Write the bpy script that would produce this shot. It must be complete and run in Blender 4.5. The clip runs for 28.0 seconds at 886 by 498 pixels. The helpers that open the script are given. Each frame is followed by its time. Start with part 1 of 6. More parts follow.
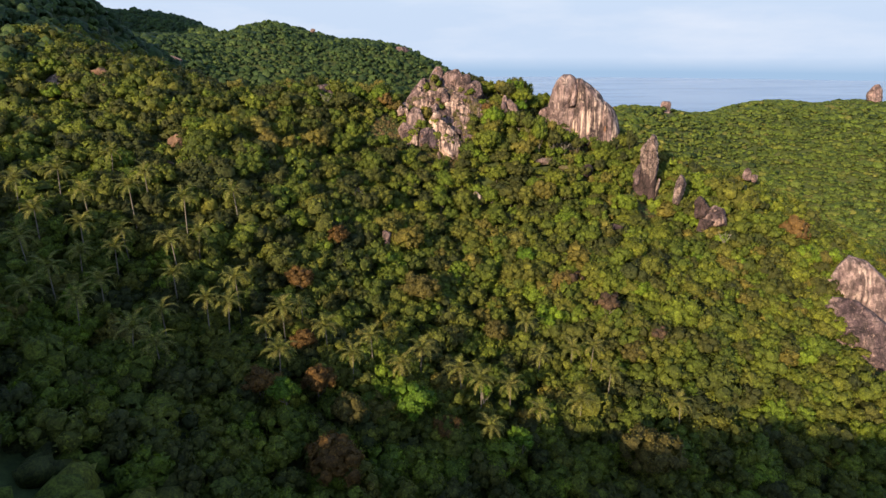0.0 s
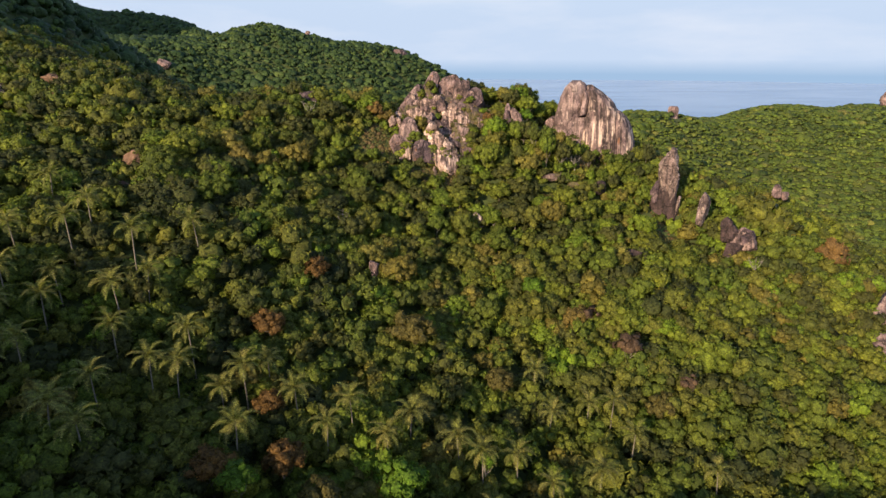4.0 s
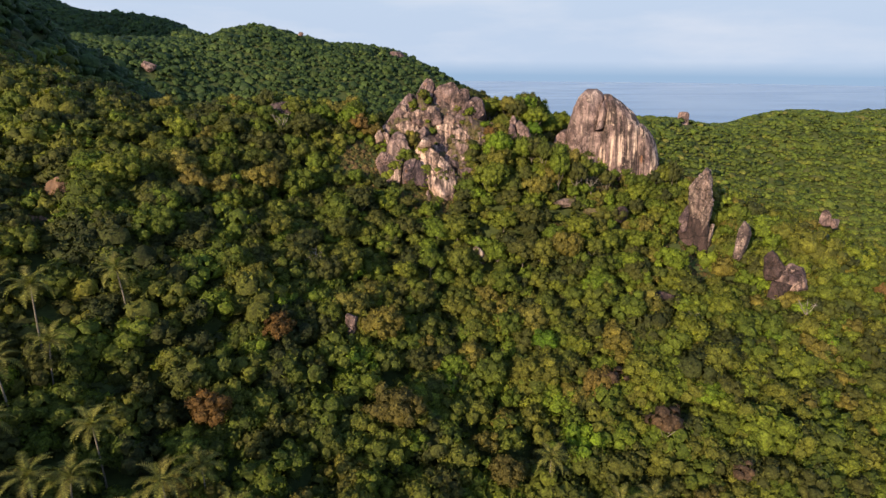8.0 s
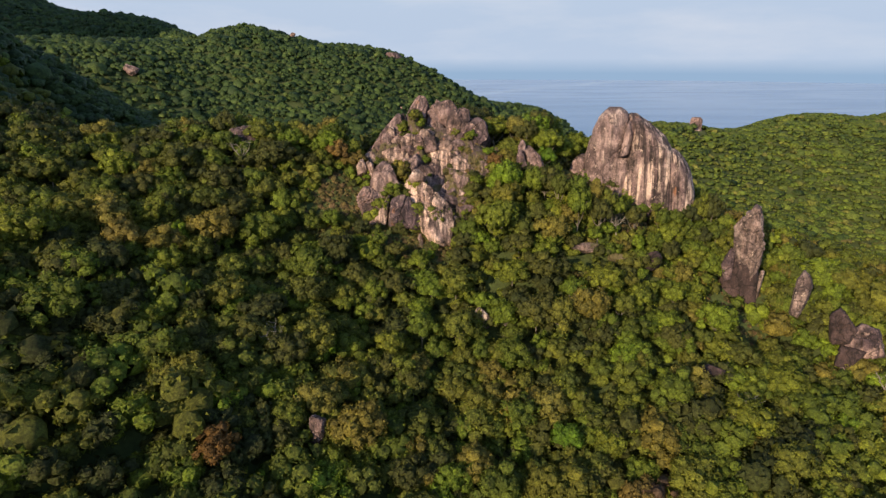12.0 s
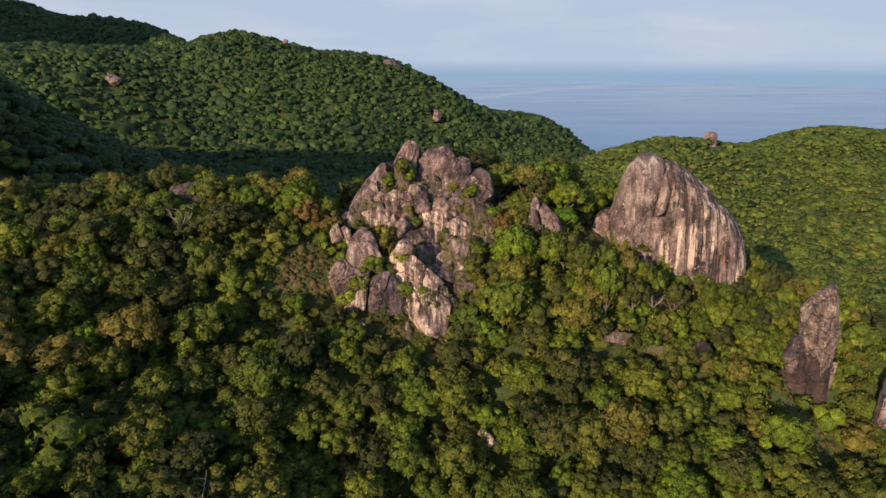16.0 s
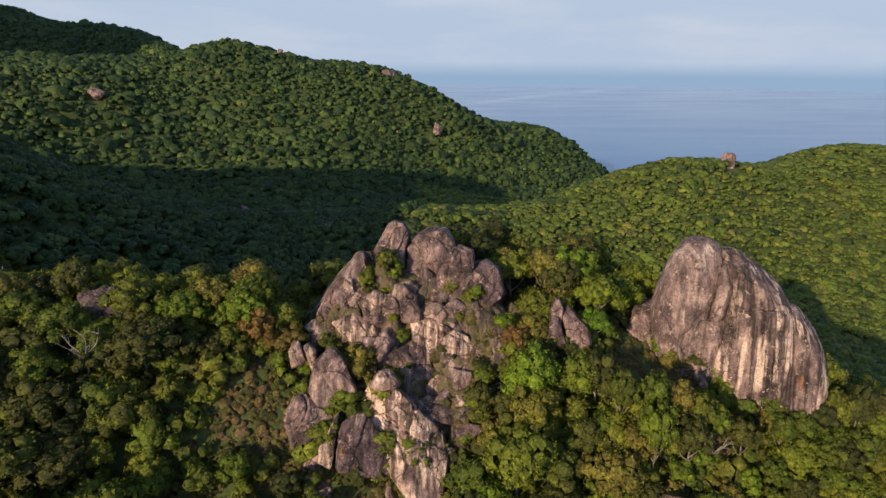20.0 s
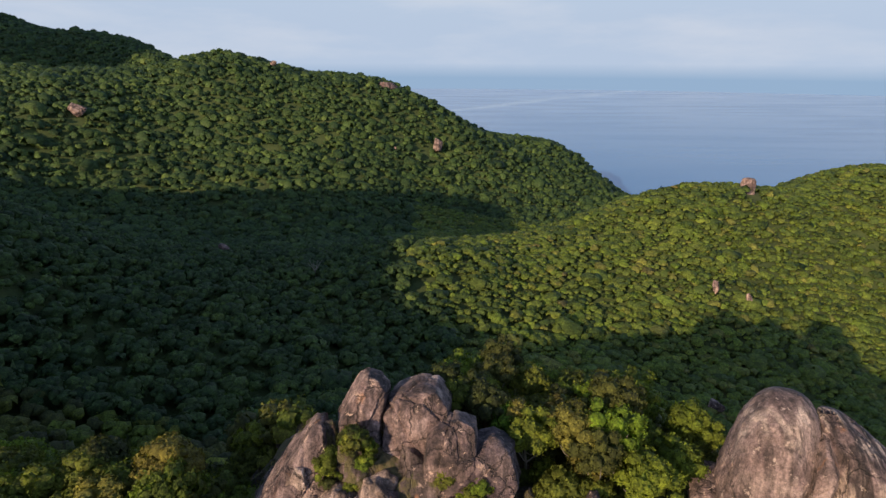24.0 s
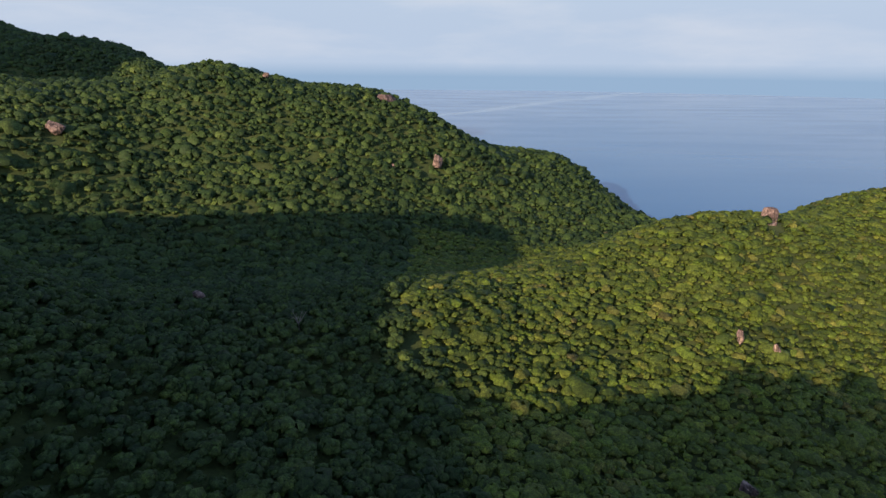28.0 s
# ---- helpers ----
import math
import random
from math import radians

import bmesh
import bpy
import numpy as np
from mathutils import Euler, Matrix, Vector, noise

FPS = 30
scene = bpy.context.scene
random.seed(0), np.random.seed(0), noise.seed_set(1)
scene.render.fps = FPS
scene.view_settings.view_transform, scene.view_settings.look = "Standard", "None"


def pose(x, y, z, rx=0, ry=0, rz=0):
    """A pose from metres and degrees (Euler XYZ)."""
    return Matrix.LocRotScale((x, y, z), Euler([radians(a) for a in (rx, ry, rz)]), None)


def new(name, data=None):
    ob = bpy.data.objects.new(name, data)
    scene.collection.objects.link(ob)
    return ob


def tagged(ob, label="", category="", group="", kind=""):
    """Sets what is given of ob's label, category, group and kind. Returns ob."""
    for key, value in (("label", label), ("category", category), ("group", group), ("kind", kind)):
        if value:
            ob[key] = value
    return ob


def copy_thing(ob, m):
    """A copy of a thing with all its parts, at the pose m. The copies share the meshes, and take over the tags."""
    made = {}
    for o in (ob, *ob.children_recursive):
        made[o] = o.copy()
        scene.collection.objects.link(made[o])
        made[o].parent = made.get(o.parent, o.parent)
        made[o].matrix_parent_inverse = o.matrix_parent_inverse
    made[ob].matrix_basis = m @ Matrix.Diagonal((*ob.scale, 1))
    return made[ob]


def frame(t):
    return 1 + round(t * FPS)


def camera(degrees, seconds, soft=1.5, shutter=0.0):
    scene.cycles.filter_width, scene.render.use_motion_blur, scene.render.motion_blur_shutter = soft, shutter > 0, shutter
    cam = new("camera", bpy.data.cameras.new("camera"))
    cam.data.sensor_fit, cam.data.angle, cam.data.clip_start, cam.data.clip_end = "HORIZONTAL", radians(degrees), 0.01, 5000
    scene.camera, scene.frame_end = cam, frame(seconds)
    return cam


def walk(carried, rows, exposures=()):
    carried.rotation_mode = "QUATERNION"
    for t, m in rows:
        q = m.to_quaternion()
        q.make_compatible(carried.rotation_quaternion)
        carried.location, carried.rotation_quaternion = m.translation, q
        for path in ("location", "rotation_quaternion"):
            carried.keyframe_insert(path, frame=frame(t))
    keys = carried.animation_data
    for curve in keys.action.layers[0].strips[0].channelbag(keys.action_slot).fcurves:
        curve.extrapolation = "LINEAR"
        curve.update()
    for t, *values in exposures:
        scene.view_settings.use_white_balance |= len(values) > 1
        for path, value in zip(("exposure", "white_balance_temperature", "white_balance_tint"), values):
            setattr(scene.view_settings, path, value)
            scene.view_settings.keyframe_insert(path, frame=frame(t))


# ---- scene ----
cam = camera(73.0, 28.0, soft=1.4)
METRES, EYE, TILT, LEAN, TURN = 250.0, 150.0, -17.8, 0.0, 0.0
ROWS = [
    (0.0, 0.0, 0.0, 0.0, 0.0, 0.0, -0.0),
    (0.5, 0.0004, 0.0094, 0.0031, 0.01, 0.02, 0.01),
    (1.0, 0.0009, 0.0202, 0.0065, 0.01, 0.03, 0.03),
    (1.5, 0.0014, 0.032, 0.0104, 0.0, 0.06, 0.03),
    (2.0, 0.002, 0.0448, 0.0147, -0.01, 0.08, 0.04),
    (2.5, 0.0026, 0.0582, 0.0194, -0.01, 0.1, 0.05),
    (3.0, 0.0033, 0.0723, 0.0244, -0.03, 0.14, 0.04),
    (3.5, 0.0041, 0.0869, 0.0298, -0.03, 0.18, 0.01),
    (5.5, 0.0069, 0.1487, 0.0518, -0.05, 0.32, 0.01),
    (6.0, 0.0075, 0.1647, 0.0574, -0.08, 0.34, 0.0),
    (6.5, 0.0082, 0.1809, 0.063, -0.09, 0.36, -0.01),
    (7.0, 0.0088, 0.1972, 0.0689, -0.11, 0.37, -0.03),
    (7.5, 0.0095, 0.2135, 0.0752, -0.12, 0.36, -0.04),
    (8.0, 0.0103, 0.2298, 0.0817, -0.12, 0.35, -0.04),
    (8.5, 0.011, 0.2463, 0.0883, -0.13, 0.34, -0.05),
    (9.0, 0.0115, 0.2627, 0.0953, -0.13, 0.31, -0.03),
    (9.5, 0.0122, 0.2791, 0.1024, -0.14, 0.3, 0.01),
    (10.0, 0.0128, 0.2956, 0.11, -0.12, 0.28, 0.04),
    (10.5, 0.0133, 0.3121, 0.1178, -0.13, 0.27, 0.06),
    (11.0, 0.014, 0.3285, 0.1259, -0.14, 0.24, 0.08),
    (11.5, 0.0146, 0.3449, 0.1341, -0.14, 0.2, 0.12),
    (12.0, 0.0152, 0.3613, 0.1425, -0.14, 0.16, 0.14),
    (12.5, 0.0158, 0.3777, 0.1512, -0.14, 0.15, 0.16),
    (14.5, 0.0184, 0.4425, 0.1882, -0.17, 0.19, 0.23),
    (15.0, 0.019, 0.4586, 0.1979, -0.17, 0.23, 0.17),
    (15.5, 0.0198, 0.4747, 0.2078, -0.15, 0.25, 0.14),
    (16.0, 0.0207, 0.4903, 0.2179, -0.14, 0.26, 0.09),
    (16.5, 0.0212, 0.506, 0.228, -0.14, 0.29, 0.04),
    (17.0, 0.0218, 0.5218, 0.2382, -0.13, 0.32, 0.03),
    (17.5, 0.0223, 0.5374, 0.2485, -0.13, 0.35, 0.01),
    (18.0, 0.023, 0.5532, 0.2588, -0.1, 0.38, -0.03),
    (18.5, 0.0236, 0.5691, 0.2694, -0.09, 0.4, -0.06),
    (19.0, 0.0242, 0.5848, 0.28, -0.06, 0.42, -0.1),
    (19.5, 0.0248, 0.6005, 0.2906, -0.04, 0.44, -0.1),
    (20.0, 0.0256, 0.6162, 0.3015, -0.01, 0.43, -0.11),
    (20.5, 0.0264, 0.6318, 0.3124, 0.01, 0.43, -0.11),
    (21.0, 0.0272, 0.6475, 0.3234, 0.02, 0.44, -0.1),
    (21.5, 0.028, 0.6632, 0.3342, 0.04, 0.46, -0.12),
    (23.5, 0.0304, 0.7251, 0.3799, 0.1, 0.54, -0.23),
    (24.0, 0.0312, 0.7409, 0.3919, 0.12, 0.56, -0.26),
    (24.5, 0.0319, 0.7566, 0.4042, 0.13, 0.57, -0.28),
    (25.0, 0.0327, 0.772, 0.4165, 0.14, 0.55, -0.31),
    (25.5, 0.0333, 0.7871, 0.4289, 0.16, 0.54, -0.33),
    (26.0, 0.034, 0.8018, 0.4414, 0.18, 0.52, -0.35),
    (26.5, 0.0348, 0.8169, 0.4537, 0.19, 0.5, -0.38),
    (27.0, 0.0357, 0.8321, 0.4658, 0.21, 0.49, -0.41),
    (27.5, 0.0366, 0.8472, 0.4777, 0.24, 0.49, -0.45),
    (28.0, 0.0374, 0.8622, 0.4896, 0.25, 0.48, -0.47),
]
EXPOSURES = [(0.0, 0.70), (8.0, 0.54), (17.0, 0.31), (24.0, 0.35), (28.0, 0.40)]
walk(cam, [(t, pose(0, 0, EYE, TILT, LEAN, TURN) @ pose(METRES * x, METRES * y, METRES * z, 90 + pitch, roll, yaw)) for t, x, y, z, yaw, pitch, roll in ROWS], EXPOSURES)

# ---- world, sun, exposure ----
SUN_TO = Vector((162.7, 236.0, -94.0)).normalized()
SUN_EL = math.asin(-SUN_TO.z)
sun = new("sun", bpy.data.lights.new("sun", "SUN"))
sun.data.energy, sun.data.angle, sun.data.color = 4.9, radians(0.6), (1.0, 0.78, 0.52)
sun.rotation_euler = SUN_TO.to_track_quat("-Z", "Y").to_euler()
sun.location = (-300, -300, 500)
world = bpy.data.worlds.new("world")
scene.world = world
world.use_nodes = True
wt = world.node_tree
wt.nodes.clear()
w_out, w_bg, w_sky = (wt.nodes.new("ShaderNode" + k) for k in ("OutputWorld", "Background", "TexSky"))
w_sky.sky_type, w_sky.sun_disc = "NISHITA", False
w_sky.sun_elevation = SUN_EL
w_sky.sun_rotation = math.atan2(-SUN_TO.x, -SUN_TO.y)
w_sky.air_density, w_sky.dust_density, w_sky.ozone_density, w_sky.altitude = 1.0, 1.0, 2.0, 100
w_co, w_sep, w_max, w_com = (wt.nodes.new("ShaderNode" + k) for k in ("TexCoord", "SeparateXYZ", "Math", "CombineXYZ"))
w_max.operation, w_max.inputs[1].default_value = "MAXIMUM", 0.012
wt.links.new(w_co.outputs["Generated"], w_sep.inputs[0])
wt.links.new(w_sep.outputs[0], w_com.inputs[0])
wt.links.new(w_sep.outputs[1], w_com.inputs[1])
wt.links.new(w_sep.outputs[2], w_max.inputs[0])
wt.links.new(w_max.outputs[0], w_com.inputs[2])
wt.links.new(w_com.outputs[0], w_sky.inputs[0])
w_haze, w_air = wt.nodes.new("ShaderNodeMapRange"), wt.nodes.new("ShaderNodeMix")
w_haze.interpolation_type = "SMOOTHSTEP"
for k, v in zip((1, 2, 3, 4), (0.04, 0.60, 1.0, 0.0)):
    w_haze.inputs[k].default_value = v
w_air.data_type = "RGBA"
w_air.inputs[7].default_value = (2.50, 3.02, 3.85, 1)     # pale sea haze over the horizon
wt.links.new(w_sep.outputs[2], w_haze.inputs[0])
wt.links.new(w_haze.outputs[0], w_air.inputs[0])
wt.links.new(w_sky.outputs[0], w_air.inputs[6])
w_dip, w_off = wt.nodes.new("ShaderNodeMapRange"), wt.nodes.new("ShaderNodeMix")
for k, v in zip((1, 2, 3, 4), (0.0, -0.022, 0.0, 1.0)):
    w_dip.inputs[k].default_value = v
w_off.data_type = "RGBA"
w_off.inputs[7].default_value = (1.60, 2.30, 3.25, 1)     # the sea's far distance under the horizon
wt.links.new(w_sep.outputs[2], w_dip.inputs[0])
wt.links.new(w_dip.outputs[0], w_off.inputs[0])
w_map, w_puff, w_veil, w_cloud = (wt.nodes.new("ShaderNode" + k) for k in ("Mapping", "TexNoise", "MapRange", "Mix"))
w_map.inputs["Scale"].default_value = (1.0, 1.0, 4.5)
w_puff.inputs["Scale"].default_value, w_puff.inputs["Detail"].default_value, w_puff.inputs["Roughness"].default_value = 3.2, 6.0, 0.58
for k, v in zip((1, 2, 3, 4), (0.46, 0.72, 0.0, 0.55)):
    w_veil.inputs[k].default_value = v
w_cloud.data_type = "RGBA"
w_cloud.inputs[7].default_value = (3.55, 3.72, 4.15, 1)     # thin evening cloud
wt.links.new(w_co.outputs["Generated"], w_map.inputs[0])
wt.links.new(w_map.outputs[0], w_puff.inputs["Vector"])
wt.links.new(w_puff.outputs[0], w_veil.inputs[0])
w_low = wt.nodes.new("ShaderNodeMath")
w_low.operation = "MULTIPLY"
wt.links.new(w_veil.outputs[0], w_low.inputs[0])
wt.links.new(w_haze.outputs[0], w_low.inputs[1])      # the cloud lies low, the sky above is clear
wt.links.new(w_low.outputs[0], w_cloud.inputs[0])
wt.links.new(w_air.outputs[2], w_cloud.inputs[6])
wt.links.new(w_cloud.outputs[2], w_off.inputs[6])
wt.links.new(w_off.outputs[2], w_bg.inputs[0])
wt.links.new(w_bg.outputs[0], w_out.inputs[0])
w_bg.inputs[1].default_value = 0.15


# ---- materials ----
def material(name):
    m = bpy.data.materials.new(name)
    m.use_nodes = True
    nt = m.node_tree
    b = nt.nodes["Principled BSDF"]
    return m, nt, b


def node(nt, kind, **inputs):
    n = nt.nodes.new("ShaderNode" + kind)
    for k, v in inputs.items():
        n.inputs[k.replace("_", " ")].default_value = v
    return n


def ramp(nt, source, stops):
    r = nt.nodes.new("ShaderNodeValToRGB")
    el = r.color_ramp.elements
    while len(el) < len(stops):
        el.new(0.5)
    for e, (p, c) in zip(el, stops):
        e.position, e.color = p, (*c, 1) if len(c) == 3 else c
    nt.links.new(source, r.inputs[0])
    return r.outputs[0]


def mix(nt, mode, fac, a, b):
    n = nt.nodes.new("ShaderNodeMix")
    n.data_type, n.blend_type = "RGBA", mode
    for socket, v in ((n.inputs[0], fac), (n.inputs[6], a), (n.inputs[7], b)):
        if isinstance(v, bpy.types.NodeSocket):
            nt.links.new(v, socket)
        else:
            socket.default_value = v if not isinstance(v, tuple) else (*v, 1)
    return n.outputs[2]


def grey(v):
    return (v, v, v)


def noise_tex(nt, scale, detail=4.0, rough=0.6, stretch=None):
    n = node(nt, "TexNoise", Scale=scale, Detail=detail, Roughness=rough)
    out = nt.nodes.new("ShaderNodeNewGeometry").outputs["Position"]
    if stretch:
        mp = nt.nodes.new("ShaderNodeMapping")
        mp.inputs["Scale"].default_value = stretch
        nt.links.new(out, mp.inputs[0])
        out = mp.outputs[0]
    nt.links.new(out, n.inputs["Vector"])
    return n.outputs[0]


def bump(nt, b, height, strength, distance):
    n = node(nt, "Bump", Strength=strength, Distance=distance)
    nt.links.new(height, n.inputs["Height"])
    nt.links.new(n.outputs[0], b.inputs["Normal"])


def leaf_material(name, stops, spread, vary=0.75, far_off=False):
    """Leaves: one tone for each tree, a shade for each spray of leaves."""
    m, nt, b = material(name)
    if spread == "tree":
        src = nt.nodes.new("ShaderNodeObjectInfo").outputs["Random"]
    else:
        at = nt.nodes.new("ShaderNodeAttribute")
        at.attribute_name = "tone"
        src = at.outputs["Fac"]
    tone = ramp(nt, src, stops)
    isl = nt.nodes.new("ShaderNodeNewGeometry").outputs["Random Per Island"]
    c = mix(nt, "MULTIPLY", 1.0, tone, ramp(nt, isl, [(0, grey(1 - 0.38 * vary)), (0.5, grey(0.98)), (1, (1 + 0.50 * vary, 1 + 0.42 * vary, 1 + 0.10 * vary))]))
    c = mix(nt, "MULTIPLY", 1.0, c, ramp(nt, noise_tex(nt, 0.75, 3.0, 0.6), [(0.36, grey(0.72)), (0.5, grey(1.0)), (0.64, grey(1.26))]))
    fine = noise_tex(nt, 2.3, 4.0, 0.7)
    c = mix(nt, "MULTIPLY", 1.0, c, ramp(nt, fine, [(0.36, grey(0.55)), (0.5, grey(0.97)), (0.64, grey(1.5))]))
    nt.links.new(c, b.inputs["Base Color"])
    b.inputs["Roughness"].default_value = 0.6
    b.inputs["Specular IOR Level"].default_value = 0.3
    if far_off:
        far = noise_tex(nt, 0.42, 6.0, 0.8)
        c = mix(nt, "MULTIPLY", 1.0, c, ramp(nt, far, [(0.36, grey(0.64)), (0.5, grey(1.0)), (0.64, (1.34, 1.32, 1.15))]))
        nt.links.new(c, b.inputs["Base Color"])
        bump(nt, b, far, 1.0, 0.7)
    else:
        bump(nt, b, noise_tex(nt, 1.05, 6.0, 0.78), 1.0, 0.5)
    thin, both = node(nt, "BsdfTranslucent"), node(nt, "MixShader", Fac=0.30)
    nt.links.new(mix(nt, "MULTIPLY", 1.0, c, (1.25, 1.35, 0.6)), thin.inputs["Color"])
    nt.links.new(b.outputs[0], both.inputs[1])
    nt.links.new(thin.outputs[0], both.inputs[2])
    nt.links.new(both.outputs[0], nt.nodes["Material Output"].inputs["Surface"])
    return m


GREENS = [(0.00, (0.051, 0.063, 0.018)), (0.18, (0.090, 0.095, 0.022)), (0.34, (0.099, 0.138, 0.018)), (0.48, (0.147, 0.151, 0.026)), (0.60, (0.114, 0.166, 0.018)), (0.72, (0.169, 0.188, 0.024)), (0.82, (0.143, 0.220, 0.018)), (0.90, (0.176, 0.151, 0.033)), (0.96, (0.189, 0.179, 0.039)), (1.00, (0.182, 0.106, 0.037))]
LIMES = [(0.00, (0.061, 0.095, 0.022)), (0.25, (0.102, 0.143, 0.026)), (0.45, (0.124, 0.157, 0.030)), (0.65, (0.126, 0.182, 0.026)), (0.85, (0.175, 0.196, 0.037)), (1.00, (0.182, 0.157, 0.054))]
# DARKS is a darker, bluer mix; on the valley it also paints in shade
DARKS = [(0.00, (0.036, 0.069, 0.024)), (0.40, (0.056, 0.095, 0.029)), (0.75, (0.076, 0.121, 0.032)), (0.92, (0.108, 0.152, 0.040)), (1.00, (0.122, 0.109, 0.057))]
M_LEAF = leaf_material("leaf_green", GREENS, "tree")
M_LEAF_STUFF = leaf_material("canopy_green", GREENS, "stuff")
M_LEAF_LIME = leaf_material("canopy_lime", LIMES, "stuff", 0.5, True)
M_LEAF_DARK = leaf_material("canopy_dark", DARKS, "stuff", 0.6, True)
M_SCRUB = leaf_material("dry_scrub_leaf", [(0.0, (0.055, 0.065, 0.018)), (0.4, (0.105, 0.095, 0.030)), (0.7, (0.165, 0.115, 0.048)), (1.0, (0.20, 0.13, 0.07))], "stuff")
M_PALM = leaf_material("palm_leaf", [(0, (0.165, 0.185, 0.040)), (1, (0.235, 0.220, 0.062))], "tree")

M_BARK, nt, b = material("bark")
c = ramp(nt, noise_tex(nt, 3.0, 5, 0.7, (1, 1, 0.25)), [(0.3, (0.09, 0.07, 0.05)), (0.7, (0.25, 0.22, 0.18))])
nt.links.new(c, b.inputs["Base Color"])
b.inputs["Roughness"].default_value = 0.9

M_SOIL, nt, b = material("forest_floor")
c = ramp(nt, noise_tex(nt, 0.045, 8, 0.65), [(0.35, (0.040, 0.058, 0.013)), (0.58, (0.062, 0.082, 0.018)), (0.76, (0.090, 0.088, 0.028))])
c = mix(nt, "MULTIPLY", 1.0, c, ramp(nt, noise_tex(nt, 0.8, 5, 0.7), [(0.3, grey(0.6)), (0.7, grey(1.3))]))
nt.links.new(c, b.inputs["Base Color"])
b.inputs["Roughness"].default_value = 0.95
bump(nt, b, noise_tex(nt, 0.6, 6, 0.7), 0.8, 0.4)


def rock_material(name, dark, mid, light, cream, stripes=0.55, moss=0.0, runs=0.52, joints=0.17):
    """Weathered granite: blotches, dark water streaks, pale runs, rust and grain."""
    m, nt, b = material(name)
    base = ramp(nt, noise_tex(nt, 0.22, 9, 0.66), [(0.38, dark), (0.49, mid), (0.60, light)])
    base = mix(nt, "MULTIPLY", 1.0, base, ramp(nt, noise_tex(nt, 0.65, 6, 0.7, (1, 0.7, 0.45)), [(0.40, grey(0.55)), (0.52, grey(1.0)), (0.66, grey(1.2))]))
    streak = noise_tex(nt, 1.1, 4, 0.55, (1.0, 0.30, 0.050))
    c = mix(nt, "MULTIPLY", stripes, base, ramp(nt, streak, [(0.40, grey(0.26)), (0.50, grey(0.85)), (0.62, grey(1.35))]))
    pale = ramp(nt, noise_tex(nt, 0.9, 4, 0.55, (1.0, 0.30, 0.060)), [(0.52, grey(0.0)), (0.60, grey(1.0))])
    where = ramp(nt, noise_tex(nt, 0.11, 4, 0.55), [(runs, grey(0.0)), (runs + 0.12, grey(0.9))])
    c = mix(nt, "MIX", mix(nt, "MULTIPLY", 1.0, pale, where), c, cream)
    rust = ramp(nt, noise_tex(nt, 0.4, 3, 0.5, (1, 1, 0.3)), [(0.68, grey(0.0)), (0.74, grey(0.55))])
    c = mix(nt, "MIX", rust, c, (0.34, 0.15, 0.07))
    c = mix(nt, "MULTIPLY", 1.0, c, ramp(nt, noise_tex(nt, 2.8, 8, 0.78), [(0.34, grey(0.45)), (0.5, grey(1.05)), (0.66, grey(1.55))]))
    bend_by = nt.nodes.new("ShaderNodeVectorMath")
    bend_by.operation = "MULTIPLY_ADD"
    warp = node(nt, "TexNoise", Scale=0.35, Detail=4.0, Roughness=0.6)
    spot = nt.nodes.new("ShaderNodeNewGeometry").outputs["Position"]
    nt.links.new(spot, warp.inputs["Vector"])
    nt.links.new(warp.outputs["Color"], bend_by.inputs[0])
    bend_by.inputs[1].default_value = (4.0, 4.0, 4.0)
    nt.links.new(spot, bend_by.inputs[2])
    split = node(nt, "TexVoronoi", Scale=joints)
    split.feature = "DISTANCE_TO_EDGE"
    nt.links.new(bend_by.outputs[0], split.inputs["Vector"])
    crack = ramp(nt, split.outputs["Distance"], [(0.0, grey(0.22)), (0.058 * joints, grey(0.45)), (0.15 * joints, grey(1.0))])
    c = mix(nt, "MULTIPLY", 0.85, c, crack)
    scuff = ramp(nt, noise_tex(nt, 0.75, 8, 0.72), [(0.60, grey(0.0)), (0.635, grey(0.75))])
    c = mix(nt, "MIX", scuff, c, cream)
    if moss:
        where = ramp(nt, noise_tex(nt, 0.28, 6, 0.65), [(0.47, grey(0.0)), (0.53, grey(moss))])
        c = mix(nt, "MIX", where, c, ramp(nt, noise_tex(nt, 1.6, 5, 0.7), [(0.3, (0.055, 0.060, 0.018)), (0.7, (0.17, 0.125, 0.055))]))
    nt.links.new(c, b.inputs["Base Color"])
    b.inputs["Roughness"].default_value = 0.88
    bump(nt, b, mix(nt, "MULTIPLY", 0.8, noise_tex(nt, 0.9, 10, 0.72, (1, 1, 0.55)), crack), 1.0, 0.9)
    return m


M_ROCK = rock_material("granite", (0.080, 0.052, 0.053), (0.201, 0.130, 0.122), (0.348, 0.239, 0.222), (0.645, 0.445, 0.364))
M_ROCK_DARK = rock_material("granite_dark", (0.056, 0.035, 0.041), (0.106, 0.068, 0.075), (0.211, 0.144, 0.140), (0.448, 0.307, 0.263))
M_ROCK_MOSSY = rock_material("granite_mossy", (0.073, 0.050, 0.047), (0.161, 0.109, 0.101), (0.272, 0.187, 0.168), (0.496, 0.340, 0.274), 0.7, 0.9)
M_ROCK_STRIPED = rock_material("granite_striped", (0.075, 0.046, 0.047), (0.158, 0.104, 0.101), (0.262, 0.182, 0.168), (0.620, 0.460, 0.380), 1.0, 0.0, 0.40, 0.05)
M_ROCK_DOME = rock_material("granite_grey_brown", (0.120, 0.078, 0.077), (0.236, 0.160, 0.151), (0.345, 0.243, 0.225), (0.580, 0.435, 0.375), 0.6, 0.0, 0.54, 0.06)
